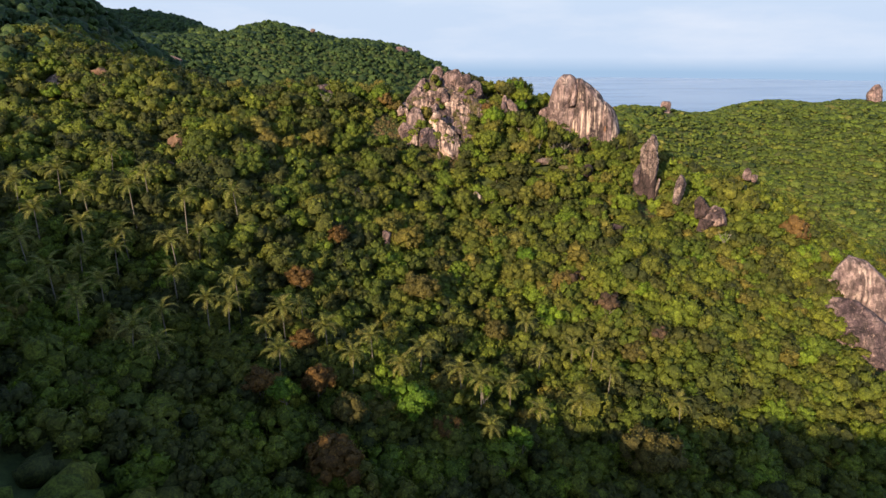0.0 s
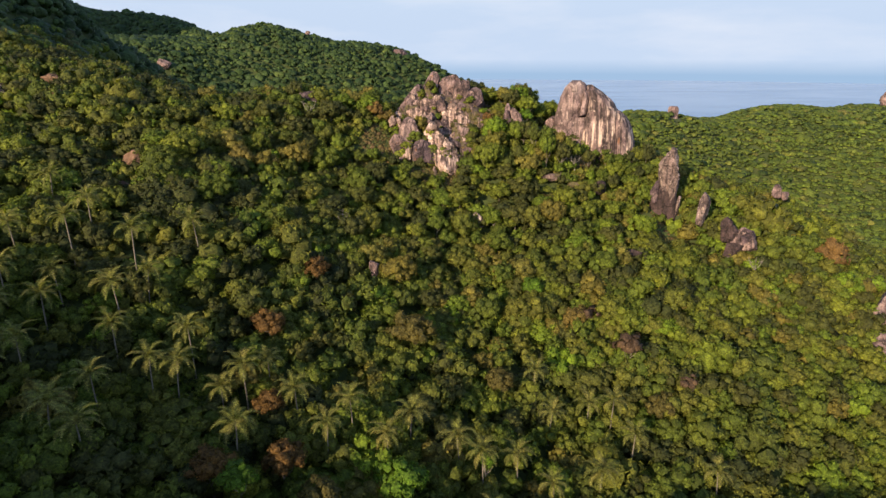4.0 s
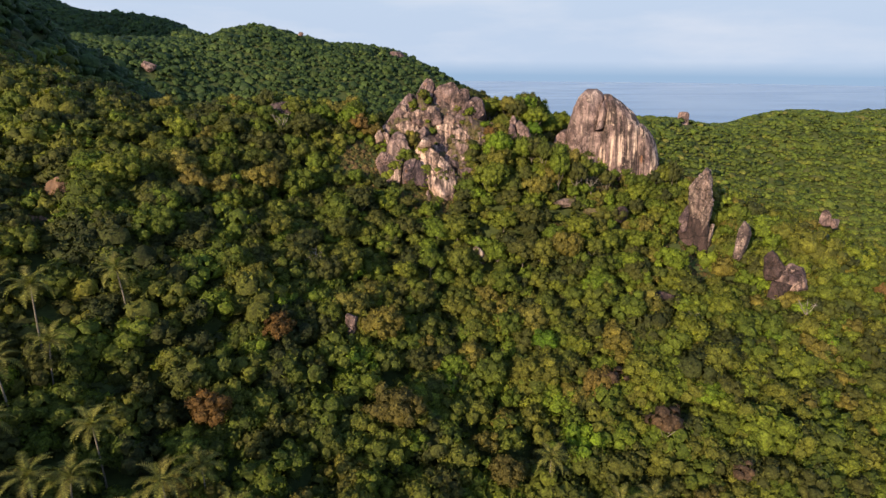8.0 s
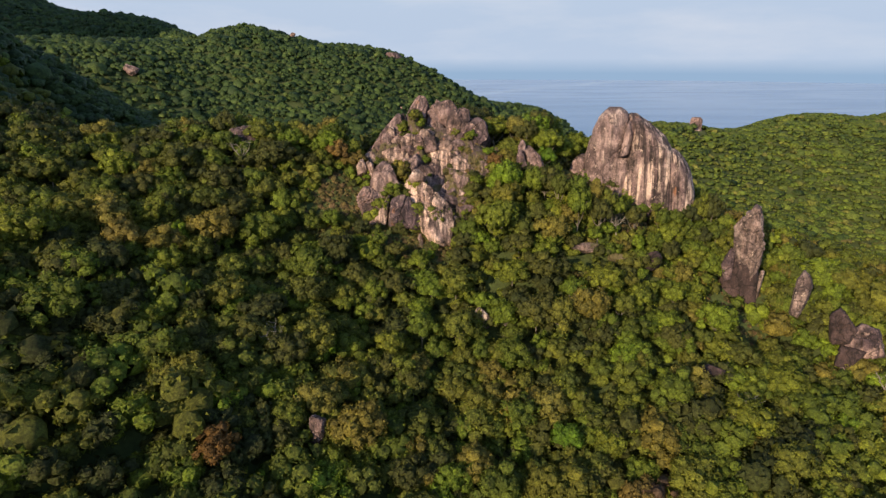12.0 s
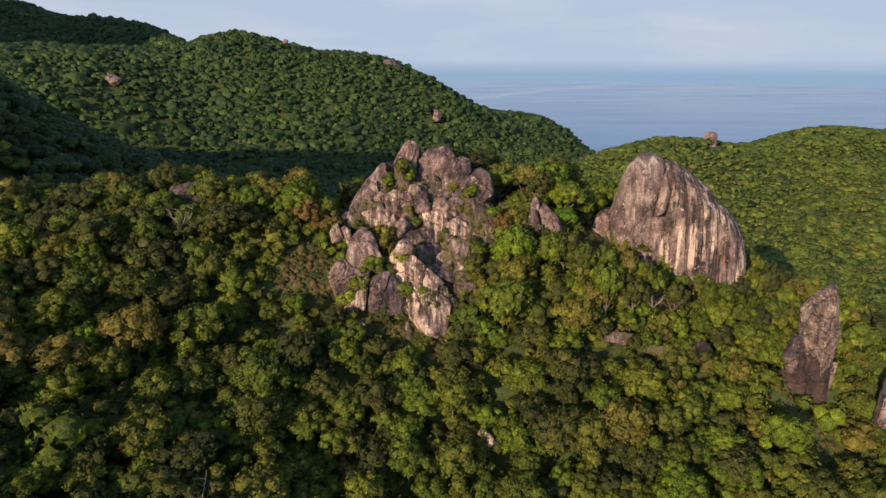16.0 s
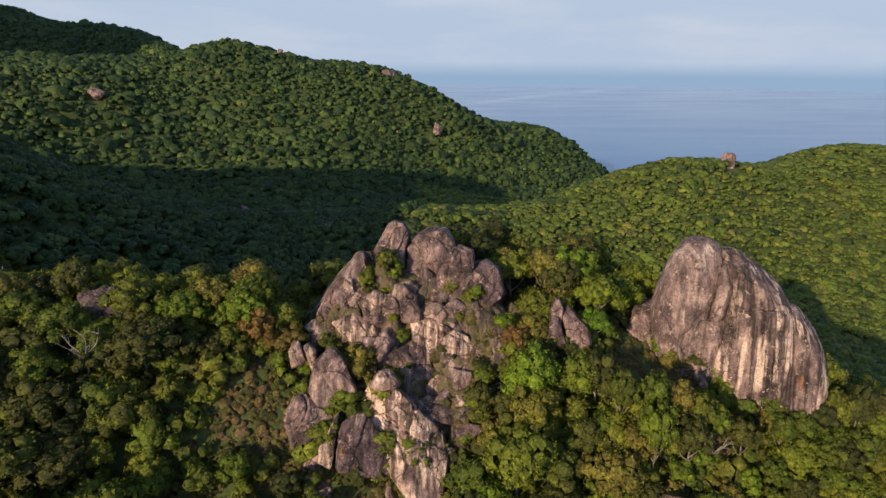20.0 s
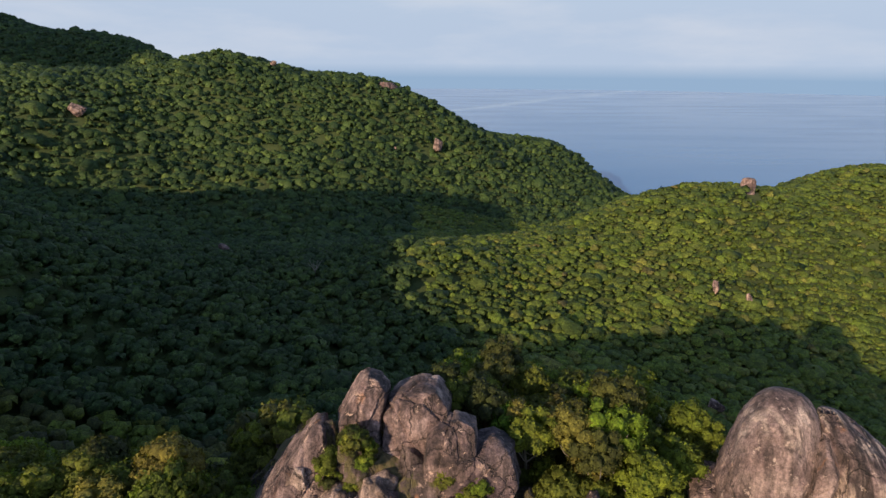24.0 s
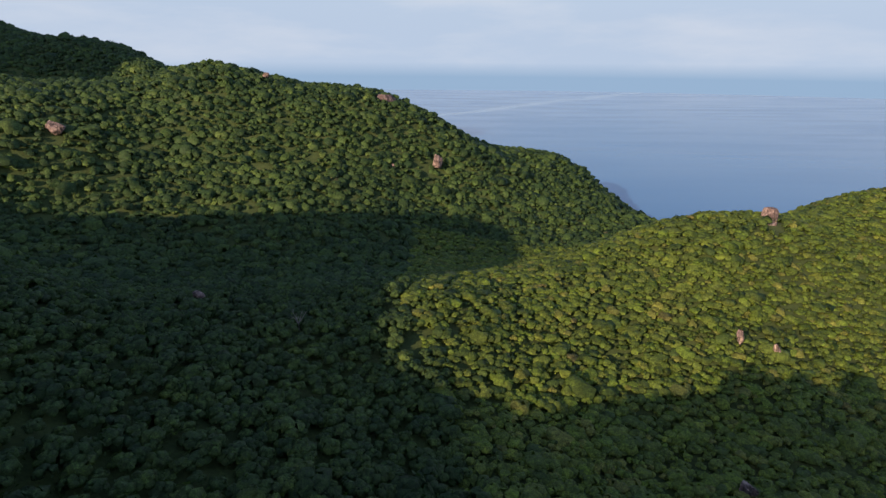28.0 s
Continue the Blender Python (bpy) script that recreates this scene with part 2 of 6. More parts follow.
M_ROCK_PALE = rock_material("granite_pale", (0.170, 0.111, 0.097), (0.342, 0.233, 0.196), (0.479, 0.344, 0.297), (0.708, 0.525, 0.461), 0.6)
M_ROCK_STREAK = rock_material("granite_streaked", (0.108, 0.069, 0.064), (0.304, 0.202, 0.171), (0.506, 0.358, 0.306), (0.759, 0.539, 0.433), 1.0, 0.0, 0.36)

M_ROCK_SPIRE = rock_material("granite_brown", (0.080, 0.052, 0.050), (0.200, 0.139, 0.128), (0.345, 0.250, 0.226), (0.64, 0.49, 0.40), 0.5, 0.0, 0.50, 0.30)
M_ROCK_DEEP_BROWN = rock_material("granite_deep_brown", (0.036, 0.021, 0.021), (0.054, 0.032, 0.032), (0.080, 0.049, 0.047), (0.13, 0.085, 0.075), 0.4, 0.0, 0.6)
M_RED_SOIL, nt, b = material("red_soil")
c = ramp(nt, noise_tex(nt, 0.5, 8, 0.7), [(0.3, (0.075, 0.043, 0.029)), (0.5, (0.155, 0.088, 0.055)), (0.7, (0.27, 0.165, 0.105))])
nt.links.new(c, b.inputs["Base Color"])
b.inputs["Roughness"].default_value = 0.95
bump(nt, b, noise_tex(nt, 1.2, 8, 0.7), 0.9, 0.5)

M_SEA, nt, b = material("sea_water")
c = ramp(nt, noise_tex(nt, 0.0012, 4, 0.5, (1, 3.0, 1)), [(0.3, (0.048, 0.150, 0.345)), (0.7, (0.062, 0.172, 0.372))])
at = nt.nodes.new("ShaderNodeSeparateXYZ")
nt.links.new(nt.nodes.new("ShaderNodeNewGeometry").outputs["Position"], at.inputs[0])


def calc(op, p, q):
    n = nt.nodes.new("ShaderNodeMath")
    n.operation = op
    for k, v in enumerate((p, q)):
        if isinstance(v, (int, float)):
            n.inputs[k].default_value = v
        else:
            nt.links.new(v, n.inputs[k])
    return n.outputs[0]


# a pale slick that the wind has drawn out over the water
line = calc("ADD", calc("MULTIPLY", at.outputs[0], 1.48), 2690)
off = calc("ADD", calc("SUBTRACT", at.outputs[1], line), calc("MULTIPLY", calc("SUBTRACT", noise_tex(nt, 0.0022, 4, 0.55), 0.5), 560))
slick = ramp(nt, calc("MULTIPLY", calc("ABSOLUTE", off, 0), 0.004), [(0.0, grey(0.72)), (0.22, grey(0.5)), (0.5, grey(0.0))])
c = mix(nt, "MIX", slick, c, (0.30, 0.40, 0.52))
nt.links.new(c, b.inputs["Base Color"])
r = ramp(nt, noise_tex(nt, 0.0016, 5, 0.6, (1, 4.0, 1)), [(0.42, grey(0.12)), (0.60, grey(0.17))])
nt.links.new(r, b.inputs["Roughness"])
b.inputs["IOR"].default_value = 1.33
b.inputs["Specular IOR Level"].default_value = 0.24
bump(nt, b, noise_tex(nt, 0.06, 6, 0.65, (1, 2.5, 1)), 0.04, 1.5)


# ---- meshes ----
def mesh_of(name, verts, tris, mat, tone=None, smooth=False, normals=None):
    """A mesh from arrays of vertices and triangles."""
    me = bpy.data.meshes.new(name)
    v, f = np.asarray(verts, np.float32), np.asarray(tris, np.int32)
    me.vertices.add(len(v))
    me.vertices.foreach_set("co", v.ravel())
    me.loops.add(f.size)
    me.loops.foreach_set("vertex_index", f.ravel())
    me.polygons.add(len(f))
    me.polygons.foreach_set("loop_start", np.arange(0, f.size, 3, dtype=np.int32))
    if smooth or normals is not None:
        me.polygons.foreach_set("use_smooth", np.ones(len(f), bool))
    me.materials.append(mat)
    if tone is not None:
        at = me.attributes.new("tone", "FLOAT", "POINT")
        at.data.foreach_set("value", np.asarray(tone, np.float32))
    me.update(calc_edges=True)
    if normals is not None:
        me.normals_split_custom_set_from_vertices(np.asarray(normals, np.float32))
    return me


def part(name, me, parent, label="", at=None):
    ob = new(name, me)
    ob.parent = parent
    if at is not None:
        ob.matrix_basis = at
    return tagged(ob, label)


def ico(level):
    bm = bmesh.new()
    bmesh.ops.create_icosphere(bm, subdivisions=level, radius=1.0)
    bm.verts.ensure_lookup_table()
    v = np.array([x.co[:] for x in bm.verts])
    f = np.array([[x.index for x in t.verts] for t in bm.faces])
    bm.free()
    return v, f


ICO = {k: ico(k) for k in (1, 2, 3, 4, 5, 6, 7)}


def fbm(p, scale, octaves=3, seed=0.0):
    """Smooth value noise on an array of points, -1 to 1, from sums of turned sines."""
    out, amp, tot = np.zeros(len(p)), 1.0, 0.0
    rs = np.random.RandomState(int(seed * 7) + 11)
    q = p * scale
    for _ in range(octaves):
        w = rs.normal(size=(3, 3)) * 1.1
        ph = rs.uniform(0, 6.28, 3)
        s = np.sin(q @ w.T + ph)
        w2 = rs.normal(size=(3, 3)) * 1.6
        s2 = np.sin((q + 0.7 * s) @ w2.T + ph[::-1])
        out += amp * (s.mean(1) + s2.mean(1)) * 0.75
        tot += amp
        amp *= 0.5
        q = q * 2.03
    return out / tot


def unit(v):
    return v / np.linalg.norm(v, axis=1)[:, None]


# ---- the lie of the land: crests, slopes and hollows, as heights of the canopy ----
LAND = dict(
    main_crest=((-165, 232, 158), (-117, 242, 150.5), (-86, 251, 138), (-62, 264, 140.5), (-34, 266, 139.5), (25, 272, 132), (14, 300, 132), (36, 298, 131), (58, 280, 124), (90, 262, 106), (87, 243, 92), (128, 246, 99), (165, 218, 66)),
    front_slope=((-76, 178, 113), (-40, 200, 106), (-39, 239, 117), (14, 228, 98), (17, 200, 84), (60, 248, 105), (75, 193, 79), (110, 217, 79), (127, 196, 67)),
    palm_hollow=((-84, 125, 95), (-42, 158, 90), (-14, 173, 83), (-4, 141, 71), (36, 157, 60), (78, 170, 67), (100, 159, 52), (10, 100, 58), (90, 100, 40), (160, 160, 45)),
    # west_mount's knots out of view are set by the shade they should cast
    west_mount=((-135, 205, 135), (-150, 330, 138), (-190, 335, 183), (-300, 330, 248), (-430, 300, 235), (-460, 440, 188), (-420, 120, 215), (-272, 190, 188), (-230, 60, 165), (-138, 75, 137), (-190, -40, 170), (-118, -50, 116), (-28, -50, 127), (70, -70, 108)),
    valley=((-183, 544, 87), (-110, 517, 92), (-57, 534, 82), (-58, 403, 88), (-12, 438, 73), (30, 437, 65), (126, 437, 45), (-60, 739, 59), (60, 675, 53), (234, 535, 39), (-110, 302, 122), (-62, 300, 113), (-18, 303, 109), (26, 330, 103), (0, 348, 90), (80, 335, 85)),
    east_hill=((-8, 534, 90), (90, 520, 64), (163, 515, 58), (158, 584, 82), (82, 640, 72), (142, 640, 93), (181, 652, 102), (240, 660, 101), (288, 690, 93), (350, 745, 96), (402, 762, 101), (450, 762, 96), (519, 765, 101), (180, 730, 55), (260, 770, 50), (330, 820, 55), (430, 850, 60), (550, 850, 55), (345, 645, 69), (296, 593, 41), (420, 500, 15)),
    north_foot=((-297, 677, 96), (-172, 741, 87), (-252, 785, 119), (-323, 757, 146), (0, 893, 94), (60, 1000, 101), (120, 1062, 92), (175, 1090, 76), (222, 1080, 42), (264, 1060, 6), (130, 880, 45)),
    north_crest=((-770, 1330, 263), (-704, 1300, 246), (-598, 1250, 237), (-509, 1200, 224), (-439, 1160, 209), (-401, 1111, 196), (-357, 1073, 180), (-330, 1180, 120), (-400, 1260, 150), (-470, 1300, 185), (-470, 960, 176), (-376, 960, 174), (-316, 950, 186), (-560, 1080, 150), (-440, 1050, 155), (-258, 950, 201), (-189, 935, 182), (-85, 982, 174), (-25, 962, 149), (16, 957, 129), (51, 950, 106), (-100, 1080, 120), (-220, 1080, 140), (150, 1180, 20), (290, 1150, -20)),
    shores=((-1000, 600, 190), (-900, 1500, 60), (-300, 1500, 0), (260, 1400, -40), (480, 1050, -25), (800, 850, 0), (750, 400, -30), (450, 150, 0), (300, -250, 0), (-200, -350, 60), (-900, -200, 180)))
KNOTS = np.array([k for line in LAND.values() for k in line], float)
SPAN = 300.0


def bend(r2):
    return 0.5 * r2 * np.log(r2 + 1e-9)


KX = KNOTS[:, :2] / SPAN
KN = len(KX)
LHS = np.zeros((KN + 3, KN + 3))
LHS[:KN, :KN] = bend(((KX[:, None] - KX[None]) ** 2).sum(-1)) + np.eye(KN) * 0.002
LHS[:KN, KN], LHS[:KN, KN + 1:] = 1, KX
LHS[KN:, :KN] = LHS[:KN, KN:].T
WEIGHTS = np.linalg.solve(LHS, np.r_[KNOTS[:, 2], 0, 0, 0])


def canopy(x, y):
    """The mean height of the treetops: a thin bent plate through crests and hollows."""
    q = np.stack([np.asarray(x, float) / SPAN, np.asarray(y, float) / SPAN], -1).reshape(-1, 2)
    out = np.empty(len(q))
    for i in range(0, len(q), 4000):
        p = q[i:i + 4000]
        out[i:i + 4000] = bend(((p[:, None] - KX) ** 2).sum(-1)) @ WEIGHTS[:KN] + WEIGHTS[KN] + p @ WEIGHTS[KN + 1:]
    return out


def ground_z(x, y):
    x, y = np.ravel(x), np.ravel(y)
    p = np.stack([x, y, 0 * x], -1)
    tall = np.clip((y - 305) / 120, 0, 1)
    shade_peak = np.minimum(450, 800 * np.exp(-((x + 1110) ** 2 + (y - 509) ** 2) / 140.0 ** 2 / 2))      # unseen height added in the west, to throw shade on the far-left ridge
    far = np.clip((y - 600) / 150, 0, 1) * np.clip((y + x - 560) / -160 + 1.5, 0, 1)
    spurs = 9.0 * far * (0.45 - np.abs(fbm(p * [1.0, 0.45, 1.0], 0.013, 3, 21)))      # spurs and gullies down the far hill
    return canopy(x, y) - 5.5 - 4.0 * tall + 1.6 * fbm(p, 0.035, 4, 3) + spurs + shade_peak


def steps(lo, hi, inner_lo, inner_hi, fine, coarse):
    return np.unique(np.r_[np.arange(lo, inner_lo, coarse), np.arange(inner_lo, inner_hi, fine), np.arange(inner_hi, hi + 1, coarse)])


gx = steps(-1600, 1200, -240, 280, 4, 25)
gy = steps(-600, 1900, 60, 720, 4, 25)
GX, GY = np.meshgrid(gx, gy)
edge = np.clip(np.maximum.reduce([(-GX - 1250) / 350, (GX - 700) / 400, (GY - 1400) / 400, (-GY - 300) / 300]), 0, 1)
FILL = 3.3 * np.clip((GY - 335) / 40, 0, 1)     # low growth fills the ground under far crowns
GZ = (ground_z(GX, GY).reshape(GX.shape) + FILL) * (1 - edge) - 60 * edge
gi = np.arange(GX.size).reshape(GX.shape)
q00, q10, q01, q11 = gi[:-1, :-1].ravel(), gi[:-1, 1:].ravel(), gi[1:, :-1].ravel(), gi[1:, 1:].ravel()
tris = np.concatenate([np.stack([q00, q10, q11], -1), np.stack([q00, q11, q01], -1)])
tagged(new("ground", mesh_of("ground", np.stack([GX.ravel(), GY.ravel(), GZ.ravel()], -1), tris, M_SOIL, smooth=True)),
       "steep hills of dark leaf-strewn soil under tropical forest", "hillside", kind="structure")

ring = [(4850 * math.cos(a) + 0, 4850 * math.sin(a) + 100, 0.0) for a in np.linspace(0, 2 * math.pi, 97)[:-1]]
tagged(new("water", mesh_of("sea", [(0, 100, 0.0)] + ring, [(0, i + 1, (i + 1) % 96 + 1) for i in range(96)], M_SEA)),
       "calm hazy blue sea with faint wind streaks", "sea", kind="structure")


# ---- rocks ----
ROCKS = []      # plan circles that trees keep off: x, y, radius


def stone(seed, size, level=5, cuts=13, rough=0.10, taper=0.0, flute=0.0, faces=(), square=2.4, cracks=0.05, low=0.50, high=0.84):
    """Vertices of a weathered granite block about its centre: a body cut by flat faces, with joints and ribs."""
    rs = np.random.RandomState(seed)
    d, f = ICO[level]
    r = (np.abs(d) ** square).sum(1) ** (-1 / square)
    planes = [(np.array(n, float) / np.linalg.norm(n), h) for n, h in faces]
    for _ in range(cuts):
        n = rs.normal(size=3)
        n[2] *= 0.8
        planes.append((n / np.linalg.norm(n), rs.uniform(low, high)))
    for n, h in planes:
        c = d @ n
        lim = np.where(c > 0.05, h / np.maximum(c, 0.05), 9.0)
        r = -np.log(np.exp(-60 * r) + np.exp(-60 * np.minimum(lim, 9.0))) / 60
    p = d * r[:, None]
    q = p * np.array(size) / max(size)
    joint = np.exp(-(fbm(q, 1.9, 2, seed + 5) / 0.04) ** 2) + 0.7 * np.exp(-(fbm(q, 3.6, 2, seed + 6) / 0.04) ** 2)
    ridge = 1 - np.abs(fbm(q, 4.5, 4, seed + 2))
    step = np.floor(3 * fbm(q, 2.6, 2, seed + 9)) / 3
    p *= (1 + rough * (0.8 * fbm(q, 2.2, 3, seed) + 0.7 * (ridge - 0.7) + 0.45 * step + 0.45 * fbm(q, 9.0, 3, seed + 1) + 0.22 * fbm(q, 26.0, 2, seed + 4)) - cracks * joint)[:, None]
    if flute:
        az = np.arctan2(p[:, 1], p[:, 0])
        p[:, :2] *= (1 + flute * np.sin(az * 17 + 2 * fbm(p, 1.5, 2, seed)) * np.clip(0.8 - np.abs(p[:, 2]), 0, 1))[:, None]
    p = 2 * (p - p.min(0)) / (p.max(0) - p.min(0)) - 1
    if taper:
        k = np.clip(1 - taper * (p[:, 2] + 1) / 2, 0.05, 2)
        p[:, :2] *= k[:, None]
    return p * np.array(size), f


def rock_mesh(seed, size, turn=(0, 0, 0), mat=None, **kw):
    p, f = stone(seed, size, **kw)
    rot = np.array(Euler([radians(a) for a in turn]).to_matrix())
    return mesh_of("rock", p @ rot.T, f, mat or M_ROCK, smooth=kw.get("level", 5) > 5)


def rock(name, label, place, size, turn=(0, 0, 0), seed=1, mat=None, group="", keep=0.6, **kw):
    ob = new(name, rock_mesh(seed, size, turn, mat, **kw))
    ob.location = place
    ROCKS.append((place[0], place[1], keep * max(size[0], size[1])))
    return tagged(ob, label, "rock", group)


def compound(name, label, place, pieces, category="rock"):
    """A rock that has split into several bodies: each is a part."""
    top = tagged(new(name), label, category)
    top.location = place
    for i, (pname, off, size, turn, seed, mat, lab, kw) in enumerate(pieces):
        part(pname, rock_mesh(seed, size, turn, mat, **kw), top, lab, Matrix.Translation(off))
        if pname != "base":
            ROCKS.append((place[0] + off[0], place[1] + off[1], 0.5 * max(size[0], size[1])))
    return top


D = M_ROCK_DARK


# the outcrop: a steep stepped mass of rock, with great blocks and slabs standing out of it
def crag_height(x, y):
    """Steep front and flanks, stepped where joints part the blocks."""
    p = np.stack([x, y, 0 * x], -1)
    sides = np.stack([137 + 1.10 * (y - 271), 140.5 + 1.22 * (x + 8), 138.2 - 0.55 * (x - 4), 139.6 + 0 * x, 138 - 0.9 * (y - 282)])
    z = -np.log(np.exp(-0.7 * sides).sum(0)) / 0.7
    rs = np.random.RandomState(31)
    sx, sy = rs.uniform(-36, 30, 260), rs.uniform(240, 292, 260)
    wx, wy = x + 1.1 * fbm(p, 0.55, 3, 41), y + 1.1 * fbm(p, 0.55, 3, 42)
    dist = np.sqrt((wx[:, None] - sx) ** 2 + (wy[:, None] - sy) ** 2)
    order = np.argpartition(dist, 1, axis=1)[:, :2]
    d0, d1 = np.take_along_axis(dist, order, 1).min(1), np.take_along_axis(dist, order, 1).max(1)
    own = dist.argmin(1)
    tilt = rs.normal(size=(260, 2)) * 0.4
    lift = rs.uniform(-1.6, 1.4, 260)[own] + (wx - sx[own]) * tilt[own, 0] + (wy - sy[own]) * tilt[own, 1]
    return z + lift - 0.9 * np.exp(-((d1 - d0) / 0.35) ** 2) + 0.35 * fbm(p, 0.9, 4, 43) + 0.15 * fbm(p, 3.0, 2, 44)


bx, by = np.meshgrid(np.arange(-42, 36, 0.5), np.arange(234, 302, 0.5))
bz = crag_height(bx.ravel(), by.ravel())
bz -= 1.6 * np.maximum(0, bx.ravel() - np.interp(by.ravel(), (246, 257, 264, 272), (8, 11, 17, 21))) + 1.5 * np.maximum(0, -28 - bx.ravel())
bz = np.maximum(bz, ground_z(bx, by) - 4)
bi = np.arange(bx.size).reshape(bx.shape)
q00, q10, q01, q11 = bi[:-1, :-1].ravel(), bi[:-1, 1:].ravel(), bi[1:, :-1].ravel(), bi[1:, 1:].ravel()
base_mesh = mesh_of("base", np.stack([bx.ravel() + 1, by.ravel() - 268, bz - 120], -1), np.concatenate([np.stack([q00, q10, q11], -1), np.stack([q00, q11, q01], -1)]), M_ROCK_MOSSY)
OUTCROP = compound("rock_outcrop", "craggy granite summit of piled boulders with shrubs between", (-1, 268, 120), [])
part("base", base_mesh, OUTCROP, "broken rock mass with grassy ledges")

def hewn(seed, planes, level=6, soft=10.0, rough=1.0, joints=3):
    """A block of granite about its centre: flat faces that meet in worn edges, split by a few joints. Planes are a direction and a distance."""
    rs = np.random.RandomState(seed)
    d, f = ICO[level]
    P = np.array(planes, float)
    along = d @ P[:, :3].T
    lim = np.where(along > 0.04, P[:, 3] / np.maximum(along, 0.04), 60.0)
    r = -np.log(np.exp(-soft * (lim - lim.min(1)[:, None])).sum(1)) / soft + lim.min(1)
    p = d * np.maximum(r, 0.3)[:, None]
    size = np.median(r)
    k = min(1.0, size / 5.0)
    off = 0.34 * k * fbm(p, 0.28 / k, 3, seed) + 0.20 * k * (1 - 2 * np.abs(fbm(p, 0.8 / k, 3, seed + 1))) + 0.07 * fbm(p, 2.2, 3, seed + 2) + 0.16 * k * np.floor(2.5 * fbm(p, 0.5 / k, 2, seed + 3)) / 2.5
    for _ in range(joints):
        n = rs.normal(size=3) * [1.0, 0.5, 0.7]
        n /= np.linalg.norm(n)
        s = p @ n - rs.uniform(-0.55, 0.55) * size + 0.35 * k * fbm(p, 0.45 / k, 3, seed + 7 + _)
        off += 0.16 * k * np.tanh(s / 0.15) * rs.uniform(0.3, 1.0) - 0.50 * k * np.exp(-(s / (0.07 + 0.06 * k)) ** 2)
    return p + d * (rough * off)[:, None], f


def weather(p, rs, seed, size, joints, ribs=0.0):
    """How far the skin of a rock stands in or out at each point: swells, ledges, joints, upright ribs."""
    k = min(1.0, size / 5.0)
    off = 0.34 * k * fbm(p, 0.28 / k, 3, seed) + 0.20 * k * (1 - 2 * np.abs(fbm(p, 0.8 / k, 3, seed + 1))) + 0.07 * fbm(p, 2.2, 3, seed + 2) + 0.18 * k * np.floor(2.5 * fbm(p, 0.5 / k, 2, seed + 3)) / 2.5
    for _ in range(joints):
        n = rs.normal(size=3) * [1.0, 0.4, 0.7]
        n /= np.linalg.norm(n)
        s = p @ n - np.median(p @ n) - rs.uniform(-0.7, 0.7) * size + 0.35 * k * fbm(p, 0.45 / k, 3, seed + 7 + _)
        off += 0.18 * k * np.tanh(s / 0.15) * rs.uniform(0.3, 1.0) - 0.42 * k * np.exp(-(s / (0.06 + 0.05 * k)) ** 2)
    if ribs:
        off += ribs * fbm(p * [1.0, 1.0, 0.05], 1.3, 3, seed + 30)
    return off


def loft(seed, rows, front, back, crest, lean=0.0, square=2.8, rough=1.0, joints=3, ribs=0.0, fine=1.0, cuts=7, bite=0.10):
    """A rock by its upright outline: rows of height, near edge and far edge, the thickness before and behind, how tall the rounded crest is, and how far it leans back."""
    rs = np.random.RandomState(seed)
    rings, around = int(110 * fine), int(150 * fine)
    Z, A, B = np.array(rows, float).T
    z = Z[0] + (Z[-1] - Z[0]) * np.linspace(0, 1, rings) ** 1.25
    edge = [np.interp(-z, -Z, e) for e in (A, B)]
    near, far = (np.convolve(np.pad(e, 4, mode="edge"), np.ones(9) / 9, "valid") for e in edge)
    thick = np.sqrt(1 - (1 - np.clip((Z[0] - z) / crest, 0, 1)) ** 2.4)
    th = np.linspace(0, 2 * math.pi, around, endpoint=False)
    c, w = np.cos(th), np.sin(th)
    r = (np.abs(c) ** square + np.abs(w) ** square) ** (-1 / square)
    half = np.maximum(0.5 * (far - near), 0.05)
    u = 0.5 * (near + far)[:, None] + half[:, None] * (c * r)
    v = np.where(w < 0, front, back) * thick[:, None] * (w * r) + (lean * (z - Z[0]))[:, None]
    p = np.stack([u.ravel(), v.ravel(), np.repeat(z - Z[-1], around)], -1)
    mid = p.mean(0)
    for _ in range(cuts):
        # flat faces where pieces have come off
        n = rs.normal(size=3) * [1.0, 0.5, 0.7] + [0, -0.35, 0.1]
        n /= np.linalg.norm(n)
        d = (p - mid) @ n
        p -= n * (0.96 * np.maximum(0, d - np.quantile(d, 1 - bite * rs.uniform(0.3, 1.2))))[:, None]
    out = unit(np.stack([(c * r / half[:, None]).ravel(), np.tile(w * r / np.where(w < 0, front, back), rings), np.repeat((Z[0] - z < crest) * 0.5 / front, around)], -1))
    p = p + out * (rough * np.repeat(np.clip((Z[0] - z) / (0.25 * crest), 0.15, 1), around) * weather(p, rs, seed, 0.5 * float(half.max() + front), joints, ribs))[:, None]
    i = np.arange(rings * around).reshape(rings, around)
    q00, q10, q01, q11 = i[:-1].ravel(), np.roll(i, -1, 1)[:-1].ravel(), i[1:].ravel(), np.roll(i, -1, 1)[1:].ravel()
    tip, foot = len(p), len(p) + 1
    p = np.concatenate([p, p[:around].mean(0)[None], p[-around:].mean(0)[None]])
    f = np.concatenate([np.stack([q00, q11, q10], -1), np.stack([q00, q01, q11], -1),
                        np.stack([np.full(around, tip), i[0], np.roll(i[0], -1)], -1), np.stack([np.full(around, foot), np.roll(i[-1], -1), i[-1]], -1)])
    return p, f


